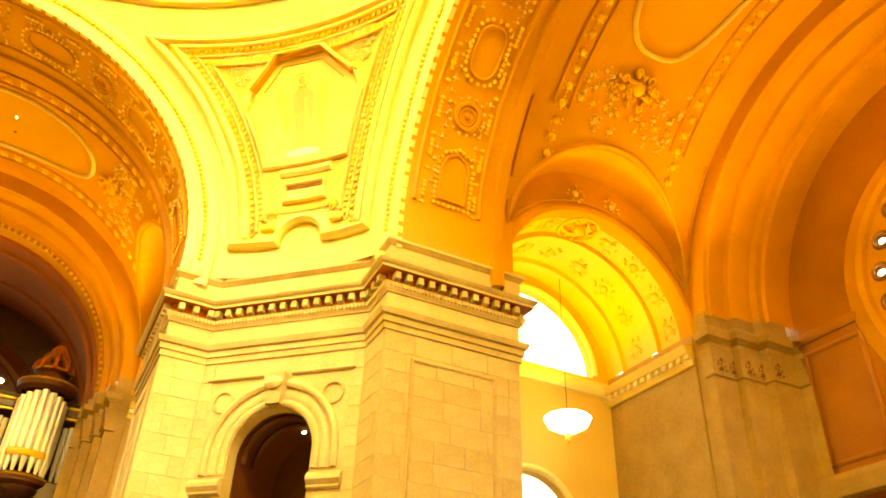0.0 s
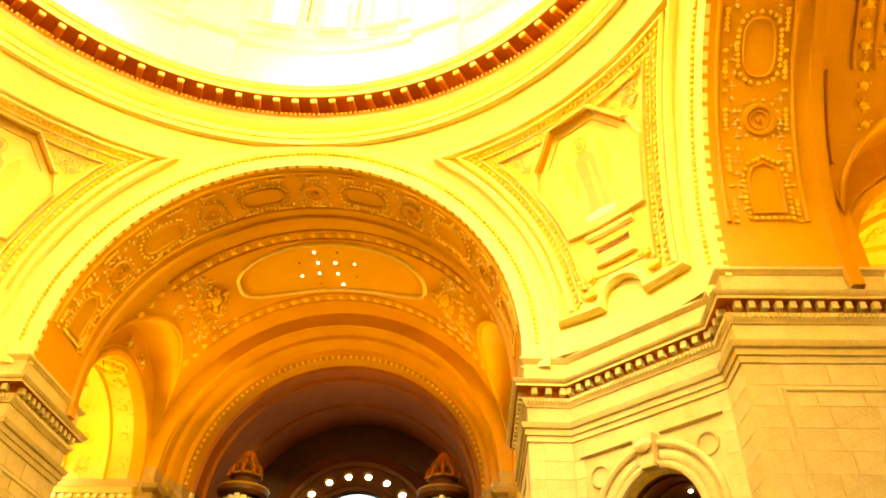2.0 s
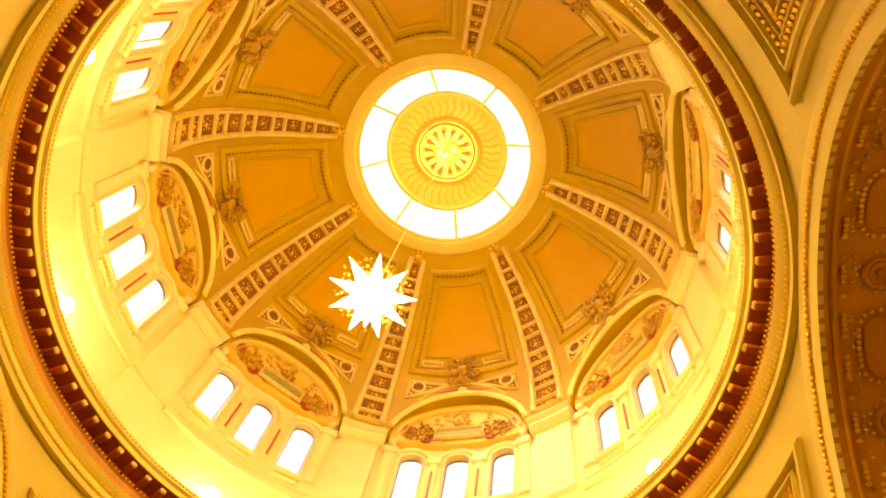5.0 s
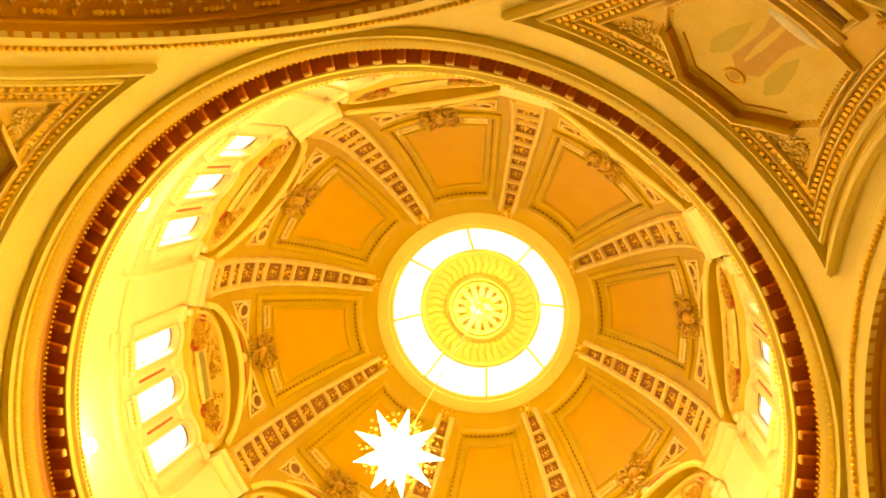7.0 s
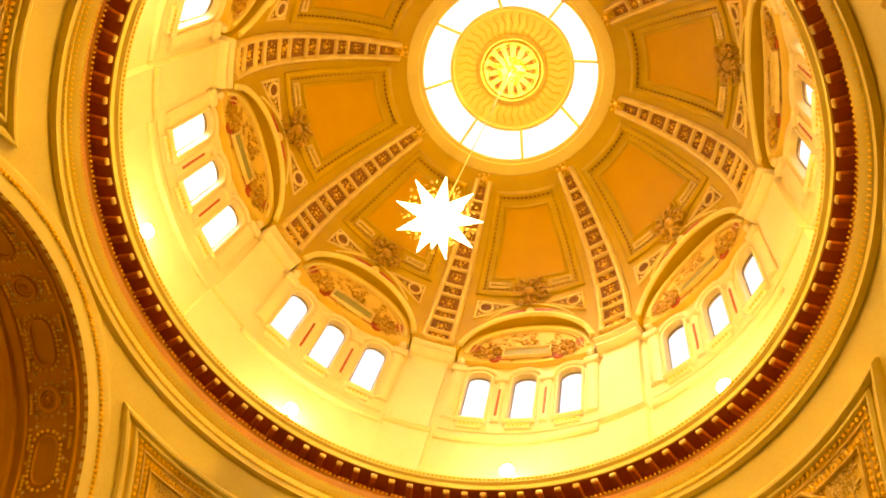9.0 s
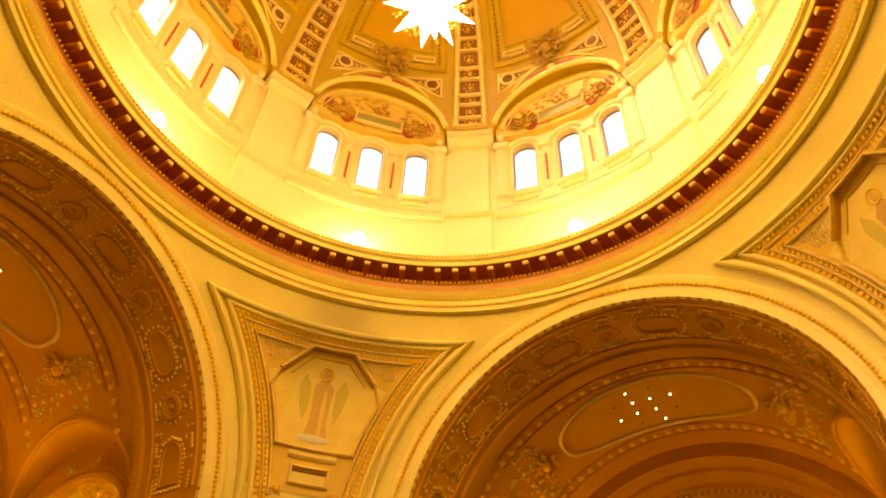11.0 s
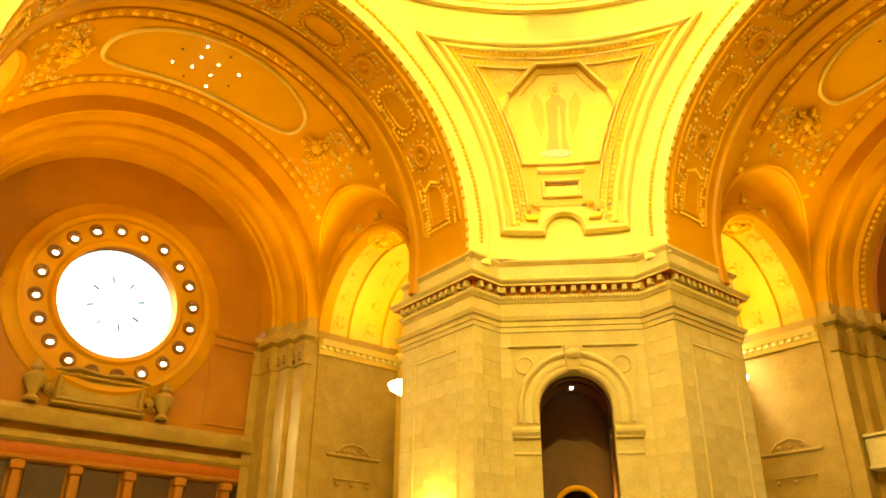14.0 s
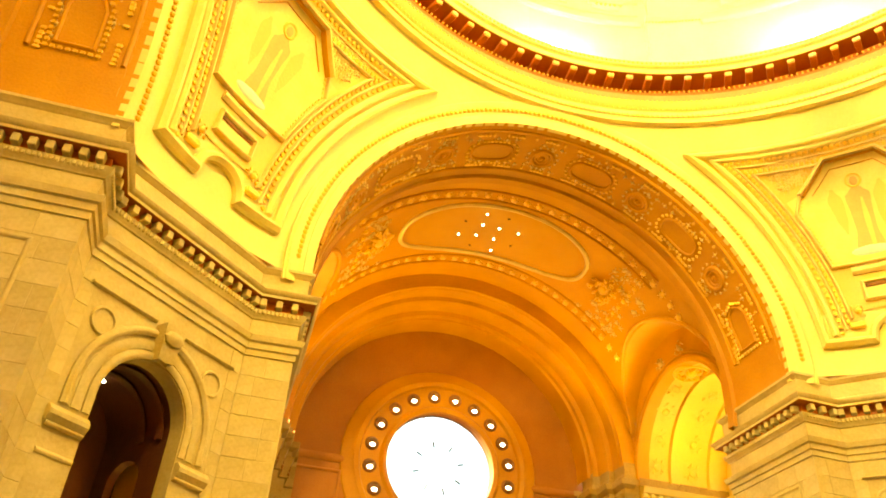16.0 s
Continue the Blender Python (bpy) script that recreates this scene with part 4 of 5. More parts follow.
        for j in range(7):
            u = -7.2 + 2.4 * j
            mb = Mesh().box(pose(u - 0.42, y - 0.2, 5.6), 0.4, 0.4, 4.0, 0.05).box(pose(u - 0.42, y - 0.24, 7.35), 0.6, 0.5, 0.4, 0.06)
            part("arcade_column", mb, TAWNY, rw)
            mb = Mesh().box(pose(u + 0.78, y - 0.04, 5.4), 1.7, 0.1, 4.2, 0.03)
            part("arcade_panel", mb, WOOD_SHADE, rw, "dark recessed panel")
        mb = Mesh()
        trim(mb, E_, [(-1.9, 10.45), (1.9, 10.45), (1.9, 11.6), (-1.9, 11.6)], 0.22, 0.3, 5, True, 0.1)
        fill(mb, E_, lambda v: -1.9, lambda v: 1.9, 10.4, 11.7, 2, 2, 0.2)
        trim(mb, E_, [(-2.2, 11.75), (-1.2, 11.95), (0, 11.8), (1.2, 11.95), (2.2, 11.75)], 0.24, 0.42, 0.4)
        trim(mb, E_, [(-2.1, 10.25), (2.1, 10.25)], 0.26, 0.45, 5)
        part("tablet", mb, SAND, rw)
        for s in (-1, 1):
            mb = Mesh()
            foliage(mb, spot(E_, s * 2.35, 10.9, 0.25), 0.55, 2, 14, 0.4)
            part("carved_bracket", mb, SAND, rw)
            mb = Mesh().turned(Matrix.Translation(E_(s * 2.95, 10.1, 0.4)), [(0.3, 0), (0.34, 0.12), (0.16, 0.3), (0.22, 0.5), (0.46, 0.9), (0.48, 1.1), (0.3, 1.3), (0.2, 1.36), (0.3, 1.5), (0.22, 1.7), (0.02, 2.0)], 14)
            part("urn", mb, SAND, rw, "carved stone urn")
            mb = Mesh()
            trim(mb, E_, [(s * 5.2, 10.4), (s * 5.2, 14.6), (s * 7.6, 14.6), (s * 7.6, 10.4)], 0.16, 0.1, 20, True)
            trim(mb, E_, [(s * 4.7, 15.25), (s * 8.2, 15.25)], 0.4, 0.14, 20)
            part("wall_panel", mb, TAWNY, rw)
    return rw


rb = rose_wall(31.17, 2.92)
rc = fan(rb, (180, 270))
rb.matrix_basis = pose(0, 0, 0, 0, 0, 90)
rose_wall(38.54, 3.15, False)

# ---- organ arm ----
lo = thing("loft_vault", "ochre barrel vault over the organ loft, shade put into its darker colour", "vault")
mb = Mesh()
rows = []
for r, y in ((7.8, 30.7), (7.6, 30.75), (7.6, 31.8), (7.4, 31.82), (7.4, 32.3), (7.6, 32.32), (7.6, 35.4), (7.42, 35.42), (7.42, 35.8), (7.6, 35.82), (7.6, 38.8)):
    rows.append([(r * math.sin(math.pi * (i / 60 - 0.5)), y, ZS + r * math.cos(math.pi * (i / 60 - 0.5))) for i in range(61)])
mb.grid(rows)
# the loft's dimness is painted into vault and side walls
part("shell", mb, LOFT_SHADE, lo)
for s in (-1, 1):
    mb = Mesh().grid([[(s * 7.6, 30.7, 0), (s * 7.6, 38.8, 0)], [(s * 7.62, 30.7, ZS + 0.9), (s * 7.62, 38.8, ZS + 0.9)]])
    part("side_panelling", mb, WOOD_SHADE, lo, "loft side wall, shade put into its near-black colour")
    part("jamb", Mesh().box(pose(s * 8.9, 31.15, 8.6), 2.5, 0.8, 17.0), SAND, lo)
mb = Mesh()
for i in range(70):
    a = math.pi * ((i + 0.5) / 70 - 0.5)
    mb.ball(pose(7.85 * math.sin(a), 29.7, ZS + 7.85 * math.cos(a)), 0.1, 0.12, 0.1, 6, 4)
part("bead_moulding", mb, GOLD, lo, kind="stuff")
lp = thing("loft_parapet", "cream stone parapet of the organ loft with a dark soffit", "parapet")
part("rail", Mesh().box(pose(0, 27.9, 8.5), 17, 0.7, 1.3, 0.06), STONE, lp)
mb = Mesh().box(pose(0, 27.9, 9.23), 17, 0.95, 0.16, 0.04).box(pose(0, 27.9, 7.8), 17, 0.95, 0.18, 0.04)
part("coping", mb, STONE, lp)
part("deck", Mesh().box(pose(0, 33.3, 7.5), 15.4, 10.6, 0.3), WOOD_SHADE, lp)
for i in range(10):
    part("bracket", Mesh().box(pose(-7.2 + i * 1.6, 27.75, 7.56), 0.2, 0.5, 0.3, 0.04), STONE, lp)
for s in (-1, 1):
    og = thing("organ_case", "dark carved wood organ case with tall tin pipes and gilded crown", "organ", "organ cases")
    cx, cy = s * 4.6, 28.2
    mb = Mesh().box(pose(cx, cy + 0.6, 9.49), 4.6, 2.0, 3.84, 0.06)
    mb.box(pose(cx, cy + 1.2, 13.2), 4.2, 0.8, 4.4, 0.05)
    part("case_body", mb, WOOD_SHADE, og)
    mb = Mesh()
    mb.turned(pose(cx, cy, 0), [(0.9, 11.0), (1.15, 11.15), (1.2, 11.4), (1.05, 11.5)], 24)
    mb.turned(pose(cx, cy, 0), [(1.0, 15.2), (1.25, 15.35), (1.28, 15.6), (0.8, 15.72), (0.66, 15.9), (0.62, 16.15), (0.78, 16.25), (0.8, 16.4), (0.5, 16.5), (0.34, 16.8), (0.3, 17.1), (0.16, 17.25), (0.22, 17.4), (0.04, 18.0)], 24)
    part("tower_crown", mb, MAHOG_SHADE, og, "dark red-brown carved tower crown")
    for r, z in ((1.26, 15.62), (0.8, 16.32), (1.2, 11.35)):
        part("gilded_band", Mesh().ring(pose(cx, cy, z), r, 0.05, 24), OLDGOLD, og, "worn gilded band")
    mb = Mesh()
    for k in range(7):
        a = radians(180 + 30 * k)
        foliage(mb, pose(cx + 0.68 * math.cos(a), cy + 0.68 * math.sin(a), 16.6, 90, 0, 30 * k - 90), 0.36, k, 9, 0.2)
        foliage(mb, pose(cx + 0.5 * math.cos(a), cy + 0.5 * math.sin(a), 17.0, 90, 0, 30 * k - 90), 0.26, k + 9, 7, 0.2)
    part("carved_crest", mb, BROWN, og, "dark carved crest with worn gilding", kind="stuff")
    for k in range(-2, 3):
        a = radians(270 + 38 * k)
        mb = Mesh()
        pts = [(0.86, 16.3), (0.8, 16.6), (0.55, 16.85), (0.38, 17.05), (0.3, 17.35), (0.12, 17.6)]
        tube = [Vector((cx + r * math.cos(a), cy + r * math.sin(a), z)) for r, z in pts]
        for q0, q1 in zip(tube, tube[1:]):
            mb.box(Matrix.Translation((q0 + q1) / 2) @ (q1 - q0).to_track_quat("Z", "Y").to_matrix().to_4x4(), 0.16, 0.16, (q1 - q0).length + 0.08, 0.03)
        part("crown_scroll", mb, REDBROWN, og, "red-brown carved crown scroll")
    mb = Mesh().turned(pose(cx, cy, 0), [(0.08, 9.7), (0.2, 9.9), (0.5, 10.2), (0.7, 10.5), (0.95, 10.75), (1.0, 10.95), (0.9, 11.0)], 20)
    part("tower_console", mb, WOOD_SHADE, og)
    mb = Mesh().turned(pose(cx, cy, 0), [(1.09, 12.15), (1.12, 12.2), (1.12, 12.42), (1.09, 12.46)], 8, 225, 315)
    part("gilded_mouth", mb, GOLD, og, "gilded pipe mouths")
    for i in range(9):
        a = radians(180 + 180 * (i + 0.5) / 9)
        h = 15.15 - 0.08 * abs(i - 4)
        px, py = cx + 0.92 * math.cos(a), cy + 0.92 * math.sin(a)
        mb = Mesh().turned(pose(px, py, 0), [(0.05, 11.45), (0.16, 12.2), (0.16, h)], 10)
        part("pipe", mb, TIN, og)
    for k in (-1, 1):
        for i in range(5):
            px = cx + k * (1.25 + 0.24 * i)
            mb = Mesh().turned(pose(px, cy + 0.35, 0), [(0.04, 11.3), (0.11, 11.9), (0.11, 14.0 + (0.08 * i))], 8)
            part("pipe", mb, TIN, og)
        mb = Mesh().box(pose(cx + k * 1.75, cy + 0.35, 14.6), 1.35, 0.7, 0.35, 0.05)
        part("flat_cornice", mb, WOOD_SHADE, og)
        mb = Mesh().box(pose(cx + k * 1.75, cy + 0.35, 11.15), 1.35, 0.7, 0.3, 0.05)
        part("flat_case", mb, WOOD_SHADE, og)
        mb = Mesh().box(pose(cx + k * 1.75, cy + 0.0, 14.82), 1.3, 0.2, 0.12, 0.03)
        part("gilded_strip", mb, GOLD, og)
        mb = Mesh().box(pose(cx + k * 1.75, cy + 0.0, 14.35), 1.3, 0.1, 0.1, 0.02)
        part("gilded_strip", mb, GOLD, og)
    og.matrix_basis = Matrix.Translation((s * 5.65, 32.8, 0.9)) @ Matrix.Scale(1.13, 4) @ Matrix.Translation((-cx, -cy, -1.6))

# ---- ring entablature ----
re_ = thing("ring_entablature", "circular cream and gold entablature with dentils under the drum", "entablature")
AX = pose(0, 0, 0)


def course(r, z):
    """A point of the ring's profile."""
    return 13.37 + (r - 12.74) * 1.59, 25.64 + (z - 25.16) * 1.015


mb = Mesh().turned(AX, [course(*q) for q in [(13.42, 25.16), (13.28, 25.18), (13.26, 25.4), (13.2, 25.45), (13.36, 25.6), (13.36, 25.95), (13.2, 26.05), (13.12, 26.2), (13.25, 26.28)]], 144)
part("architrave", mb, CREAM, re_)
mb = Mesh().turned(AX, [course(*q) for q in [(13.25, 26.28), (13.3, 26.3), (13.3, 26.85), (13.24, 26.9)]], 144)
part("frieze", mb, ROSY, re_)
mb = Mesh().turned(AX, [course(*q) for q in [(13.24, 26.9), (13.3, 26.96), (13.5, 27.0), (13.5, 27.5), (12.92, 27.54)]], 144)
part("cornice_soffit", mb, REDBROWN, re_, "red-brown painted soffit between the brackets")
mb = Mesh().turned(AX, [course(*q) for q in [(12.92, 27.54), (12.88, 27.54), (12.86, 27.75), (12.76, 27.8), (12.72, 28.0), (12.8, 28.05), (14.6, 28.1)]], 144)
part("cornice", mb, CREAM, re_)
mb = Mesh()
for i in range(420):
    mb.ball(Matrix.Translation(polar(13.37, 360 * i / 420, 28.45)), 0.07, 0.07, 0.07, 5, 3)
    mb.ball(Matrix.Translation(polar(course(13.22, 0)[0], 360 * i / 420, course(0, 26.95)[1])), 0.06, 0.06, 0.06, 4, 3)
    for rr, zz in ((13.12, 26.2), (13.28, 25.98), (13.3, 25.62), (13.2, 25.4)):
        mb.ball(Matrix.Translation(polar(course(rr, 0)[0], 360 * i / 420, course(0, zz)[1])), 0.05, 0.05, 0.05, 4, 3)
part("bead_moulding", mb, GOLD, re_, kind="stuff")
NMOD = 102
RD = made("modillion", Mesh().box(Matrix(), 0.27, 0.8, 0.26, 0.03), REDBROWN, False)
for i in range(NMOD):
    ob = part("modillion", RD, REDBROWN, re_)
    ob.matrix_basis = Matrix.Translation(polar(course(13.22, 0)[0], 360 / NMOD * i, course(0, 27.36)[1])) @ pose(0, 0, 0, 0, 0, -360 / NMOD * i)
END = made("modillion_end", Mesh().box(Matrix(), 0.3, 0.14, 0.2, 0.04), PALE, False)
for i in range(NMOD):
    ob = part("modillion_end", END, PALE, re_)
    ob.matrix_basis = Matrix.Translation(polar(course(13.22, 0)[0] - 0.42, 360 / NMOD * i, course(0, 27.36)[1])) @ pose(0, 0, 0, 0, 0, -360 / NMOD * i)
for k in range(8):
    fd = thing("floodlight", "small glaring floodlight standing on the drum ledge", "floodlight", "drum floodlights")
    m = Matrix.Translation(polar(13.9, 0, 28.58))
    part("stand", Mesh().turned(m, [(0.16, 0), (0.16, 0.06), (0.04, 0.1), (0.04, 0.9)], 8), IRON, fd)
    part("lamp_head", Mesh().ball(m @ pose(0, 0, 1.1), 0.34, 0.24, 0.32, 12, 8), GLOW, fd).visible_shadow = False
    fd.matrix_basis = pose(0, 0, 0, 0, 0, -45 * k)

# ---- drum ----
WR = 14.62
D_ = drum(WR)
by = thing("drum_bay", "cream drum bay with three bright round-headed windows under an arch", "drum bay", "drum bays")
mb = Mesh()
WA, WH = 2.62, 10.26      # half width of a window and spacing, in degrees


def deg(m):
    return math.degrees(m / WR)


RW = radians(WA) * WR
LU = 4.05                 # radius of the lunette arch


def lun(u):
    d = LU * LU - (radians(u) * DR) ** 2
    return 38.55 + (math.sqrt(d) if d > 0 else 0) + 0.6


def D2(x, z, h=0.0):
    return D_(deg(x), z, h)


for c, (x0, x1) in zip((-WH, 0, WH), ((-deg(0) - 22.5, -WH / 2), (-WH / 2, WH / 2), (WH / 2, 22.5))):
    mb = Mesh()
    arch_wall(mb, D2, radians(x0) * WR, radians(x1) * WR, 27.0, 43, radians(c) * WR, RW, 37.15, 33.3, 0.45, lambda x: lun(deg(x)), 12)
    part("wall_face", mb, IVORY, by)
for c in (-WH, 0, WH):
    cx = radians(c) * WR
    mb = Mesh()
    trim(mb, D2, [(cx - RW - 0.08, 33.3)] + arc(cx, 37.15, RW + 0.08, n=12) + [(cx + RW + 0.08, 33.3)], 0.16, 0.12, 3)
    trim(mb, D2, arc(cx, 37.15, RW + 0.42, n=12), 0.3, 0.2, 3)
    w = part("window_frame", mb, IVORY, by)
    mb = Mesh().grid([[D2(cx - RW, 33.2, -0.35), D2(cx + RW, 33.2, -0.35)], [D2(cx - RW, 38.0, -0.35), D2(cx + RW, 38.0, -0.35)]])
    pane = part("pane", mb, GLASS, w)
    pane.visible_shadow = False
    mb = Mesh()
    trim(mb, D2, [(cx - RW - 0.2, 33.15), (cx + RW + 0.2, 33.15)], 0.3, 0.32, 3)
    trim(mb, D2, [(cx - RW, 32.8), (cx + RW, 32.8)], 0.36, 0.2, 3)
    part("sill", mb, IVORY, w)
    mb = Mesh()
    beads(mb, D2, [(cx - 0.45, 32.8), (cx + 0.45, 32.8)], 0.2, 0.09, False, 0.2)
    part("sill_ornament", mb, GOLD, w)
    # dark edge of the reveal, put in as a thin grey rim
    mb = Mesh()
    trim(mb, D2, [(cx - RW + 0.05, 33.4)] + arc(cx, 37.15, RW - 0.05, n=12) + [(cx + RW - 0.05, 33.4)], 0.06, 0.06, 3, base=-0.34)
    part("glazing_frame", mb, REVEAL_SHADE, w, "thin grey rim painting the dark edge of the window reveal")
for c in (-WH / 2, WH / 2):
    mb = Mesh()
    trim(mb, D2, [(radians(c) * WR, 33.2), (radians(c) * WR, 36.9)], 0.5, 0.16, 3)
    mb.box(spot(D2, radians(c) * WR, 37.05, 0.1), 0.8, 0.4, 0.4, 0.05)
    cp = part("mullion_pilaster", mb, IVORY, by)
    mb = Mesh().box(spot(D2, radians(c) * WR, 34.9, 0.16), 0.14, 2.4, 0.06, 0.02)
    part("inlay", mb, REDM, cp, "red inlaid strip")
for s in (-1, 1):
    mb = Mesh()
    trim(mb, D2, [(s * radians(15.3) * WR, 33.2), (s * radians(15.3) * WR, 37.6)], 0.7, 0.22, 3)
    mb.box(spot(D2, s * radians(15.3) * WR, 37.75, 0.15), 0.9, 0.5, 0.5, 0.06)
    mb.ball(spot(D2, s * radians(15.3) * WR, 38.35, 0.3), 0.26, 0.3, 0.26)
    part("side_pilaster", mb, IVORY, by)
mb = Mesh()
trim(mb, D2, [(-4.3, 31.6), (4.3, 31.6)], 0.3, 0.22, 1)
trim(mb, D2, [(-4.2, 32.35), (4.2, 32.35)], 0.12, 0.06, 1)
part("sill_course", mb, IVORY, by)
rows = [[], []]
for i in range(33):
    u = -16.4 + 32.8 * i / 32
    rows[0].append(drum(14.2)(u, 38.42))
    rows[1].append(drum(14.2)(u, max(38.43, lun(u) - 0.1)))
mb = Mesh().grid(rows)
mb.grid([[drum(14.2)(-16.4 + 32.8 * i / 32, 38.42) for i in range(33)], [drum(14.66)(-16.4 + 32.8 * i / 32, 38.38) for i in range(33)]])
part("tympanum", mb, GILT, by, "golden plaster tympanum")
D0 = D2
D2 = lambda x, z, h=0.0: drum(14.2)(math.degrees(x / 14.2), z, h)
mb = Mesh().box(spot(D2, 0, 39.3, 0.1), 2.7, 0.8, 0.14, 0.03)
part("plaque", mb, GREEN, by, "greenish plaque")
mb = Mesh()
trim(mb, D2, [(-1.42, 38.86), (1.42, 38.86), (1.42, 39.74), (-1.42, 39.74)], 0.14, 0.24, 2, True)
part("plaque_frame", mb, PALE, by)
for s in (-1, 1):
    mb = Mesh()
    foliage(mb, spot(D2, s * 2.2, 39.4, 0.1), 0.8, 11, 24, 0.25)
    foliage(mb, spot(D2, s * 3.0, 39.0, 0.1), 0.4, 12, 10, 0.3)
    part("scroll_relief", mb, OLDGOLD, by, kind="stuff")
    mb = Mesh()
    fill(mb, D2, lambda v: s * 0.9, lambda v: s * 2.0, 38.7, 39.3, 2, 3, 0.03)
    part("red_ground", mb, REDM, by)
    mb = Mesh()
    fill(mb, D2, lambda v: s * 2.9, lambda v: s * 3.4, 39.3, 40.2, 2, 3, 0.03)
    part("red_ground", mb, REDM, by)
mb = Mesh()
foliage(mb, spot(D2, 0, 40.45, 0.1), 0.55, 13, 14, 0.35)
part("crest_relief", mb, OLDGOLD, by, kind="stuff")
for r, w, m_ in ((3.75, 0.22, CREAM), (3.4, 0.1, PALE)):
    mb = Mesh()
    trim(mb, D2, [(x, 38.55 + y) for x, y in arc(0, 0, r, 172, 8, 20)], w, 0.16, 2)
    part("tympanum_moulding", mb, m_, by)
mb = Mesh()
rng = random.Random(17)
for k in range(70):
    x, z = rng.uniform(-3.2, 3.2), rng.uniform(38.55, 41.7)
    if x * x + (z - 38.55) ** 2 > 10.2 or (abs(x) < 1.6 and 38.7 < z < 39.9):
        continue
    foliage(mb, spot(D2, x, z, 0.02), 0.26, k, 6, 0.35)
part("tympanum_scrollwork", mb, OLDGOLD, by, "gilded scrollwork", kind="stuff")
for x in (-1, 1):
    mb = Mesh().turned(spot(D2, x * 1.9, 38.72, 0.02), [(0.02, 0.05), (0.22, 0.05), (0.27, 0.1), (0.32, 0.0)], 16)
    part("red_roundel", mb, REDM, by, "red roundel between the window heads")
# pilaster between this bay and the next
PC = 22.5
mb = Mesh()
for u0, u1, z0, z1, h in ((-4.9, 4.9, 27.0, 31.5, 0.42), (-4.3, 4.3, 31.5, 37.9, 0.34)):
    P_ = lambda u, v, hh=0.0: D_(PC + u, v, hh)
    us = [u0 + (u1 - u0) * j / 6 for j in range(7)]
    mb.grid([[P_(u0, z0, -0.1)] + [P_(u, z0, h) for u in us] + [P_(u1, z0, -0.1)], [P_(u0, z1, -0.1)] + [P_(u, z1, h) for u in us] + [P_(u1, z1, -0.1)]])
trim(mb, P_, [(-5.1, 31.55), (5.1, 31.55)], 0.3, 0.62, 0.6)
part("pilaster", mb, IVORY, by)
mb = Mesh()
trim(mb, P_, [(-5.2, 38.1), (5.2, 38.1)], 0.5, 0.85, 0.6)
trim(mb, P_, [(-5.5, 38.5), (5.5, 38.5)], 0.32, 1.05, 0.6)
part("pilaster_entablature", mb, IVORY, by)
mb = Mesh()
beads(mb, P_, [(-5.0, 31.3), (5.0, 31.3)], 0.16, 0.05, False, 0.44)
beads(mb, P_, [(-5.0, 37.85), (5.0, 37.85)], 0.16, 0.05, False, 0.4)
part("bead_moulding", mb, GOLD, by, kind="stuff")
fan(by, [45 * k for k in range(1, 8)])

# ---- dome ----
dm = thing("dome_bay", "ochre dome compartment with a framed panel and gilded ribs", "dome bay", "dome bays")


def foot(u):
    d = LU * LU - (radians(u) * DR) ** 2
    z = storey(38.55 + (math.sqrt(d) if d > 0 else 0))
    return math.degrees((z - DZ) / DH) if z < DZ else math.degrees(math.asin((z - DZ) / DH))


rows = []
us = [-22.5 + 45 * j / 48 for j in range(49)]
for i in range(25):
    rows.append([dome(u, foot(u) + (61 - foot(u)) * i / 24) for u in us])
mb = Mesh().grid(rows)
mb.grid([[dome(u, foot(u)) for u in us], [dome(u, foot(u), -1.5) for u in us]])
part("shell", mb, YELLOW, dm)
mb = Mesh()
FT = [(u * 16.6, foot(u * 16.6) + 0.9) for u in [-1 + i / 12 for i in range(25)]]
trim(mb, dome, FT, 0.34, 0.22, 2)
trim(mb, dome, [(u * 0.93, v + 4.0 - 1.1 * (u / 16.6) ** 2) for u, v in FT[3:-3]], 0.12, 0.1, 2)
part("lunette_arch", mb, CREAM, dm)
for s in (-1, 1):
    mb = Mesh()
    fill(mb, dome, lambda v: s * 1.3, lambda v: s * (2.6 + (16.1 - v) * 3.4), 14.5, 16.0, 4, 6, 0.06)
    part("red_segment", mb, REDM, dm, "red segment above the arch")
    tri = [(s * 4.5, 17.9), (s * 14.6, 18.6), (s * 14.9, 11.6)]
    mb = Mesh()
    mb.grid([[dome(tri[0][0] + (tri[1][0] - tri[0][0]) * t, tri[0][1] + (tri[1][1] - tri[0][1]) * t, 0.04) for t in [k / 6 for k in range(7)]],
             [dome(tri[0][0] + (tri[2][0] - tri[0][0]) * t, tri[0][1] + (tri[2][1] - tri[0][1]) * t - 1.6 * math.sin(math.pi * t) * -1, 0.04) for t in [k / 6 for k in range(7)]]])
    part("spandrel_panel", mb, BROWN, dm, "brown spandrel panel with a gilded ring")
    mb = Mesh()
    trim(mb, dome, tri, 0.16, 0.14, 0.7, True)
    part("spandrel_frame", mb, PALE, dm)
    mb = Mesh().ring(spot(dome, s * 12.2, 16.4, 0.1), 0.42, 0.09, 18)
    foliage(mb, spot(dome, s * 9.0, 17.0, 0.05), 0.3, 5, 8, 0.3)
    foliage(mb, spot(dome, s * 13.8, 13.8, 0.05), 0.25, 5, 8, 0.3)
    part("spandrel_ring", mb, PALE, dm)
    mb = Mesh()
    trim(mb, dome, [(s * 6.2, 24.7), (s * 12.2, 24.7), (s * 12.2, 26.2), (s * 6.2, 26.2)], 0.14, 0.16, 0.7, True)
    part("tablet_frame", mb, PALE, dm)
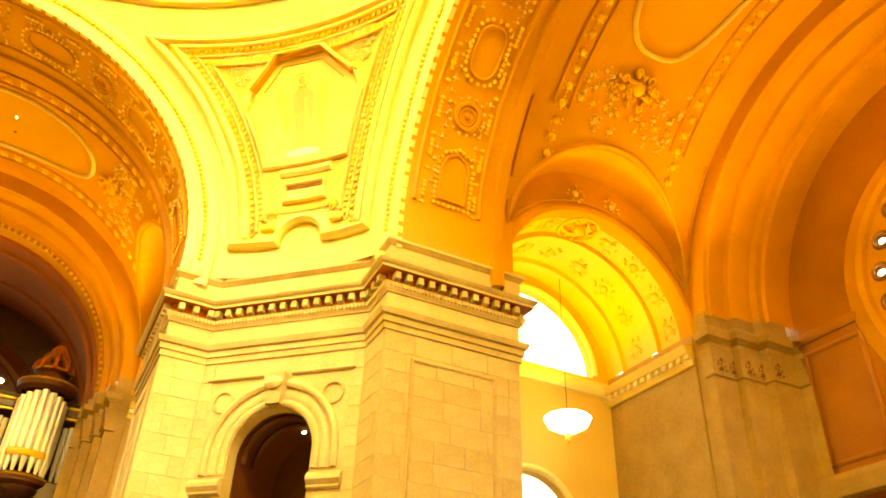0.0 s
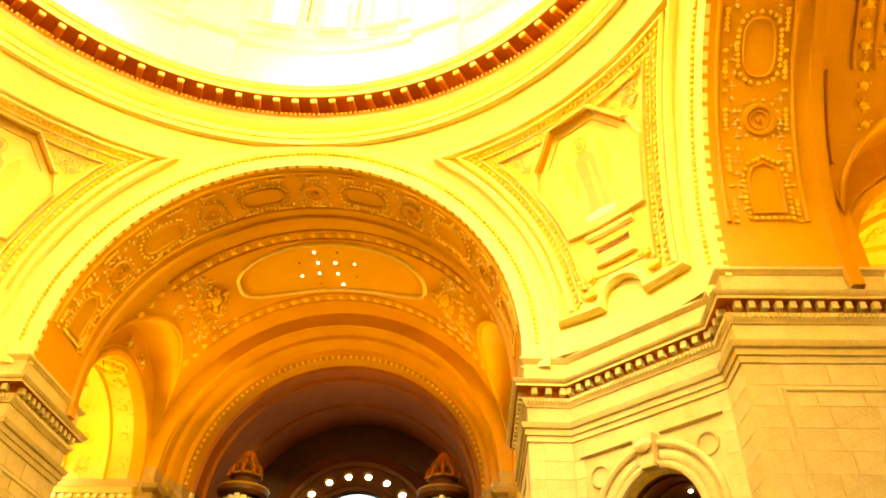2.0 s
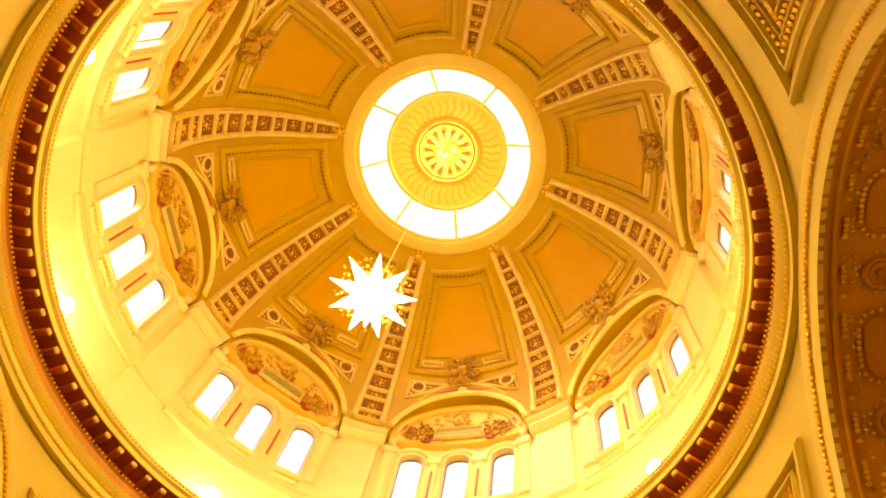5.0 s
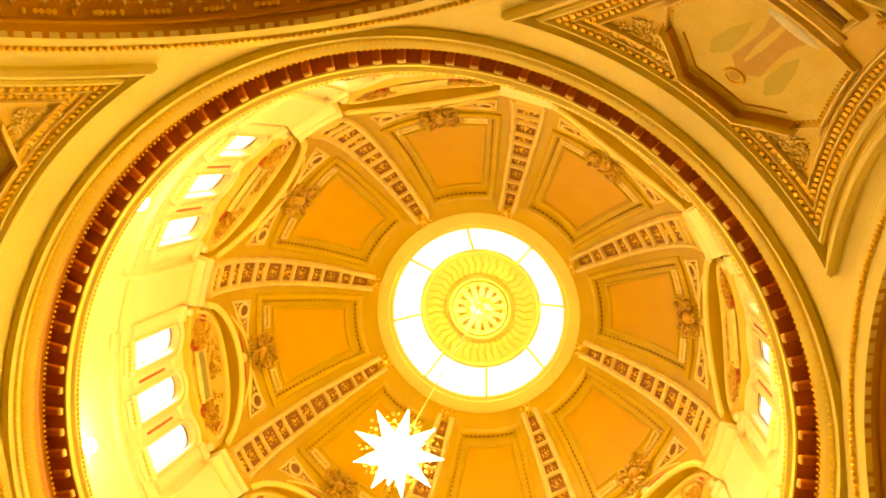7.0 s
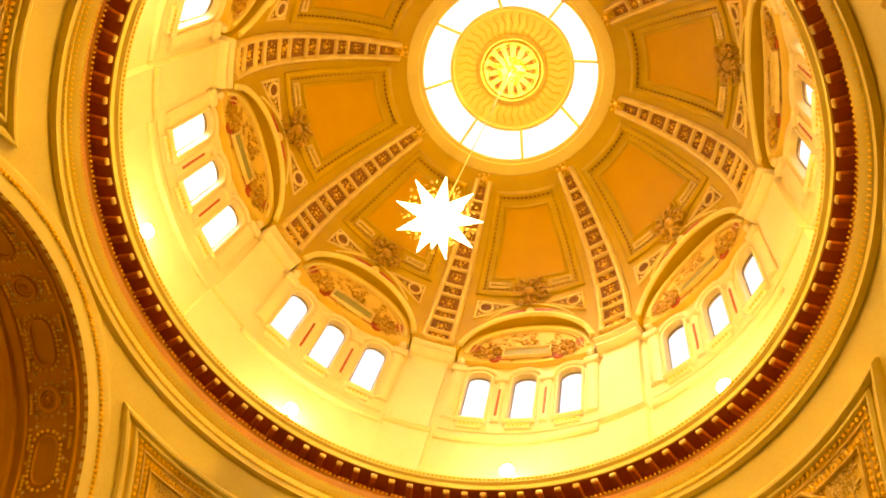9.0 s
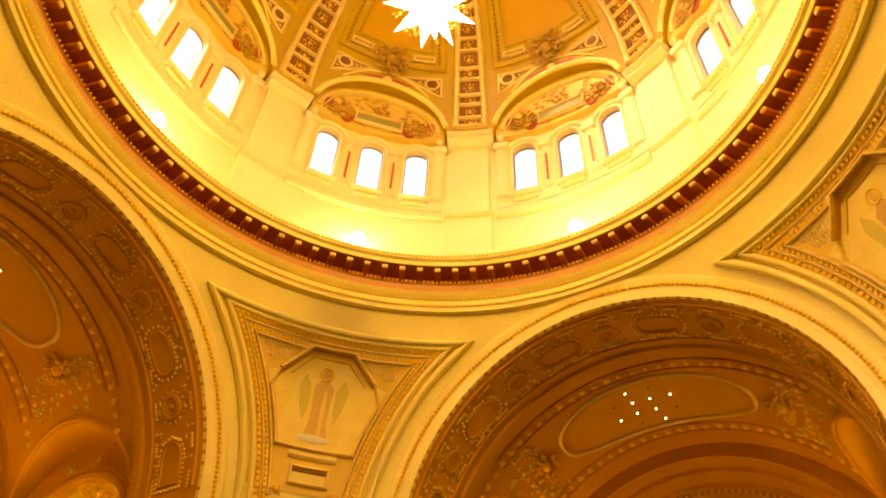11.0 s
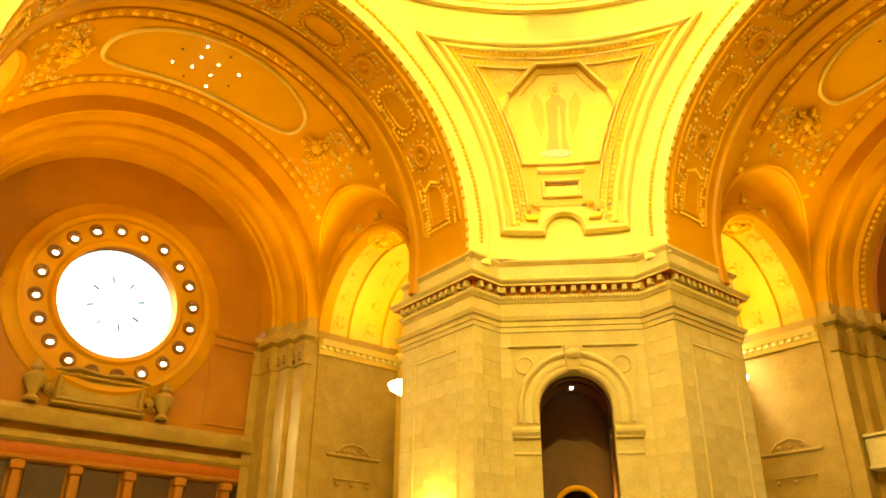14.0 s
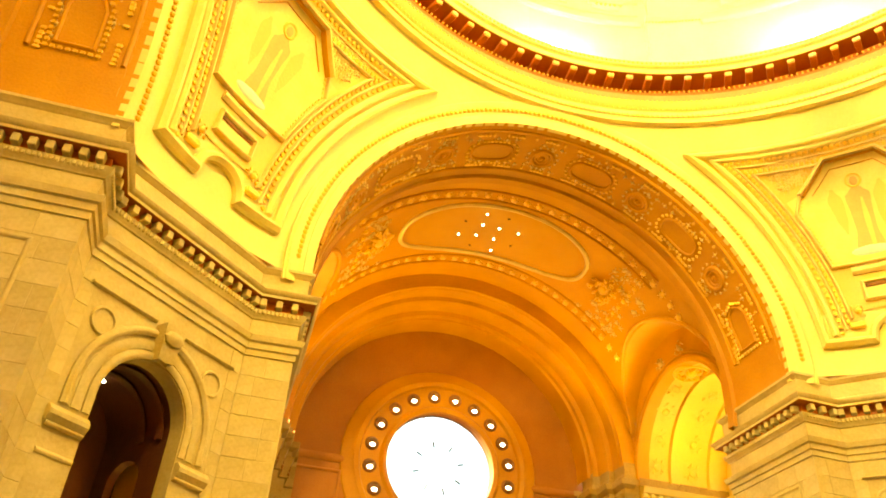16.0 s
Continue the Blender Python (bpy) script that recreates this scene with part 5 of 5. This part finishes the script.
BOX = [(-14.9, 22.5), (14.9, 22.5), (14.0, 55.3), (-14.0, 55.3)]
mb = Mesh()
trim(mb, dome, BOX, 0.42, 0.2, 0.8, True)
part("panel_frame", mb, YELLOW, dm)
mb = Mesh()
beads(mb, dome, [(-13.7, 23.6), (13.7, 23.6), (12.7, 54.2), (-12.7, 54.2)], 0.3, 0.09, True, 0.05)
part("bead_moulding", mb, BROWN, dm, kind="stuff")
INN = [(-11.2, 31), (-11.4, 28.2), (-4.2, 28.2), (-4.2, 26.4), (4.2, 26.4), (4.2, 28.2), (11.4, 28.2), (11.2, 31), (9.6, 51.4), (-9.6, 51.4)]
mb = Mesh()
trim(mb, dome, INN, 0.2, 0.12, 0.8, True)
part("inner_frame", mb, YELLOW, dm)
mb = Mesh()
fill(mb, dome, lambda v: -11.3 + (v - 28.2) * 0.075, lambda v: 11.3 - (v - 28.2) * 0.075, 28.2, 51.4, 14, 8, 0.04)
part("panel", mb, AMBERP, dm, "plain deep ochre panel")
mb = Mesh()
foliage(mb, spot(dome, 0, 22.4, 0.25), 1.15, 21, 22, 0.33)
foliage(mb, spot(dome, 0, 19.4, 0.25), 0.6, 22, 10, 0.3)
part("medallion", mb, OLDGOLD, dm, "gilded carved medallion with a round boss", kind="stuff")
mb = Mesh()
for k in range(16):
    a = 22.5 * k
    foliage(mb, spot(dome, 1.3 * math.cos(radians(a)) * 4.0, 22.2 + 4.3 * math.sin(radians(a)), 0.12), 0.3, k, 6, 0.25)
part("medallion_scroll", mb, OLDGOLD, dm, kind="stuff")
mb = Mesh().turned(spot(dome, 0, 15.2, 0.05), [(0.02, 0.2), (0.22, 0.16), (0.3, 0.0)], 12)
part("keystone_boss", mb, PALE, dm)
# rib between this compartment and the next
RB = lambda u, v, h=0.0: dome(22.5 + u, v, h)
mb = Mesh()
for u in (-3.6, 3.6):
    trim(mb, RB, [(u, -3.5), (u * 0.92, 58.5)], 0.36, 0.32, 0.9)
rl = []
v = -3.0
sizes = []
while v < 57:
    k = math.cos(radians(max(0, v)))
    h = (6.5 if len(sizes) % 2 else 4.2) * (0.55 + 0.45 * k)
    sizes.append((v + 0.45, v + h - 0.45))
    v += h
for a, b in sizes:
    trim(mb, RB, [(-3.3, a - 0.45), (3.3, a - 0.45)], 0.22, 0.28, 0.9)
part("rib", mb, PALE, dm, "pale gilded rib")
for a, b in sizes:
    mb = Mesh()
    fill(mb, RB, lambda v: -2.7, lambda v: 2.7, a, b, 2, 2, 0.06)
    q = part("rib_panel", mb, BROWN, dm, "brown carved inset")
    mb = Mesh()
    foliage(mb, spot(RB, 0, (a + b) / 2, 0.1), 0.34 * math.cos(radians(max(0, a))) + 0.06, int(a * 7), 8, 0.3)
    part("inset_flower", mb, GOLD, q, kind="stuff")
mb = Mesh()
foliage(mb, spot(RB, 0, 59.0, 0.2), 0.45, 31, 12, 0.4)
part("rib_crest", mb, GOLD, dm)
fan(dm, [45 * k for k in range(1, 8)])

# ---- lantern ----
la = thing("lantern", "glowing glazed lantern with a gilded sunburst ceiling at the dome's eye", "lantern")


def eye(z):
    """Heights in the lantern, from the foot of its glazing."""
    return 51.27 + (z - 52.1) * (0.46 if z < 52.1 else 1.415)


mb = Mesh().turned(AX, [(r * 1.04, eye(z)) for r, z in [(7.0, 51.0), (6.85, 51.05), (6.75, 51.3), (6.55, 51.35), (6.5, 51.55), (6.2, 51.5), (5.75, 51.62), (5.7, 51.85), (5.5, 51.9), (5.42, 52.1), (5.6, 52.15)]], 96)
part("eye_ring", mb, CREAM, la)
mb = Mesh()
for i in range(150):
    mb.ball(Matrix.Translation(polar(7.07, 2.4 * i, eye(51.2))), 0.07, 0.07, 0.07, 5, 3)
part("bead_moulding", mb, GOLD, la, kind="stuff")
for k in range(8):
    mb = Mesh().turned(AX, [(r * 1.04, eye(z)) for r, z in [(5.45, 52.1), (3.9, 53.25)]], 8, 45 * k + 3, 45 * k + 42)
    part("skylight_pane", mb, GLASS, la).visible_shadow = False
    a, b = Vector(polar(5.66, 45 * k, eye(52.1))), Vector(polar(4.05, 45 * k, eye(53.25)))
    mb = Mesh().box(look((a + b) / 2, b), 0.22, 0.16, (b - a).length, 0.03)
    part("skylight_bar", mb, CREAM, la)
mb = Mesh().turned(AX, [(r * 1.04, eye(z)) for r, z in [(4.0, 53.2), (3.8, 53.15), (3.7, 53.3), (2.3, 53.45), (2.2, 53.35), (2.0, 53.3), (1.85, 53.45), (1.75, 53.3), (1.6, 53.45), (0.02, 53.5)]], 64)
part("ceiling", mb, CREAM, la)
mb = Mesh()
for i in range(40):
    a = 9 * i
    pts = [polar(2.35 + 1.3 * j / 8, a + 1.6 * math.sin(j * 1.1), eye(53.3 - 0.1 * j / 8)) for j in range(9)]
    for p, q in zip(pts, pts[1:]):
        p, q = Vector(p), Vector(q)
        mb.box(look((p + q) / 2, q), 0.07, 0.06, (q - p).length)
part("sunburst", mb, GOLD, la, "gilded wavy sunburst", kind="stuff")
SLOT = made("rosette_slot", Mesh().add([(-0.03, -0.32, 0), (0.03, -0.32, 0), (0.17, 0.3, 0), (-0.17, 0.3, 0), (-0.03, -0.32, -0.08), (0.03, -0.32, -0.08), (0.17, 0.3, -0.08), (-0.17, 0.3, -0.08)], [(0, 1, 2, 3), (7, 6, 5, 4), (0, 4, 5, 1), (1, 5, 6, 2), (2, 6, 7, 3), (3, 7, 4, 0)]), BROWN, False)
for i in range(14):
    part("rosette_slot", SLOT, BROWN, la).matrix_basis = Matrix.Translation(polar(1.2, 360 / 14 * i, eye(53.34))) @ pose(0, 0, 0, 0, 0, -360 / 14 * i)
mb = Mesh()
foliage(mb, pose(0, 0, eye(53.4), 180), 0.95, 40, 20, 0.3)
part("rosette", mb, GOLD, la, kind="stuff")

# ---- star ----
st = thing("star_lantern", "large glowing white many-pointed star hung on a cable below the dome", "star lantern")
c = Vector((0, 0, 27.1))
mb = Mesh()
dirs = []
for i in range(9):
    a = 2 * math.pi * i / 9 + 0.2
    dirs.append((math.cos(a), math.sin(a), 0.0))
for i in range(5):
    a = 2 * math.pi * i / 5
    dirs += [(0.72 * math.cos(a), 0.72 * math.sin(a), 0.7), (0.72 * math.cos(a + 0.6), 0.72 * math.sin(a + 0.6), -0.7)]
for i, d in enumerate(dirs):
    q = Vector(d).normalized().to_track_quat("Z", "X").to_matrix().to_4x4()
    ln = 1.68 if i < 9 else 1.2
    p = Mesh().turned(Matrix.Translation(c) @ q, [(0.32, 0.42), (0.012, ln)], 4)
    part("point", p, STARLIT, st)
part("core", Mesh().ball(Matrix.Translation(c), 0.6, 0.6, 0.6, 12, 8), STARLIT, st)
mb = Mesh()
for i in range(9):
    a = 2 * math.pi * (i + 0.5) / 9 + 0.2
    foliage(mb, Matrix.Translation(c + Vector((1.15 * math.cos(a), 1.15 * math.sin(a), 0.1))), 0.34, i, 7, 0.2)
part("gilded_sprays", mb, GOLD, st)
part("cable", Mesh().turned(pose(0, 0, 0), [(0.035, 27.9), (0.035, 53.1)], 6), PALE, st, "bright steel cable")

# ---- unseen sheets added to keep sky light out of the gaps ----
ro = thing("outer_shell", "unseen plain sheets added to shut out sky light round the arms and dome", "wall", kind="structure")
mb = Mesh().turned(AX, [(16.4, 25), (16.4, 32.8)], 32)
part("drum_base", mb, STONE, ro)
mb = Mesh()
for a in range(4):
    q = pose(0, 0, 0, 0, 0, 90 * a)
    mb.add([q @ Vector(p) for p in ((20.0, 19.4, 0), (20.0, 19.4, 25), (19.4, 20.0, 25), (19.4, 20.0, 0))], [(0, 1, 2, 3)])
part("corner", mb, STONE, ro)
# plates behind the lunettes, added only to block sky light
mb = Mesh()
for a in range(4):
    q = pose(0, 0, 0, 0, 0, 90 * a)
    for x in (-10.1, 10.1):
        mb.add([q @ Vector(p) for p in ((x, 18.0, 19.6), (x, 28, 19.6), (x, 28, 26), (x, 18.0, 26))], [(0, 1, 2, 3)])
part("haunch", mb, STONE, ro, kind="stuff")
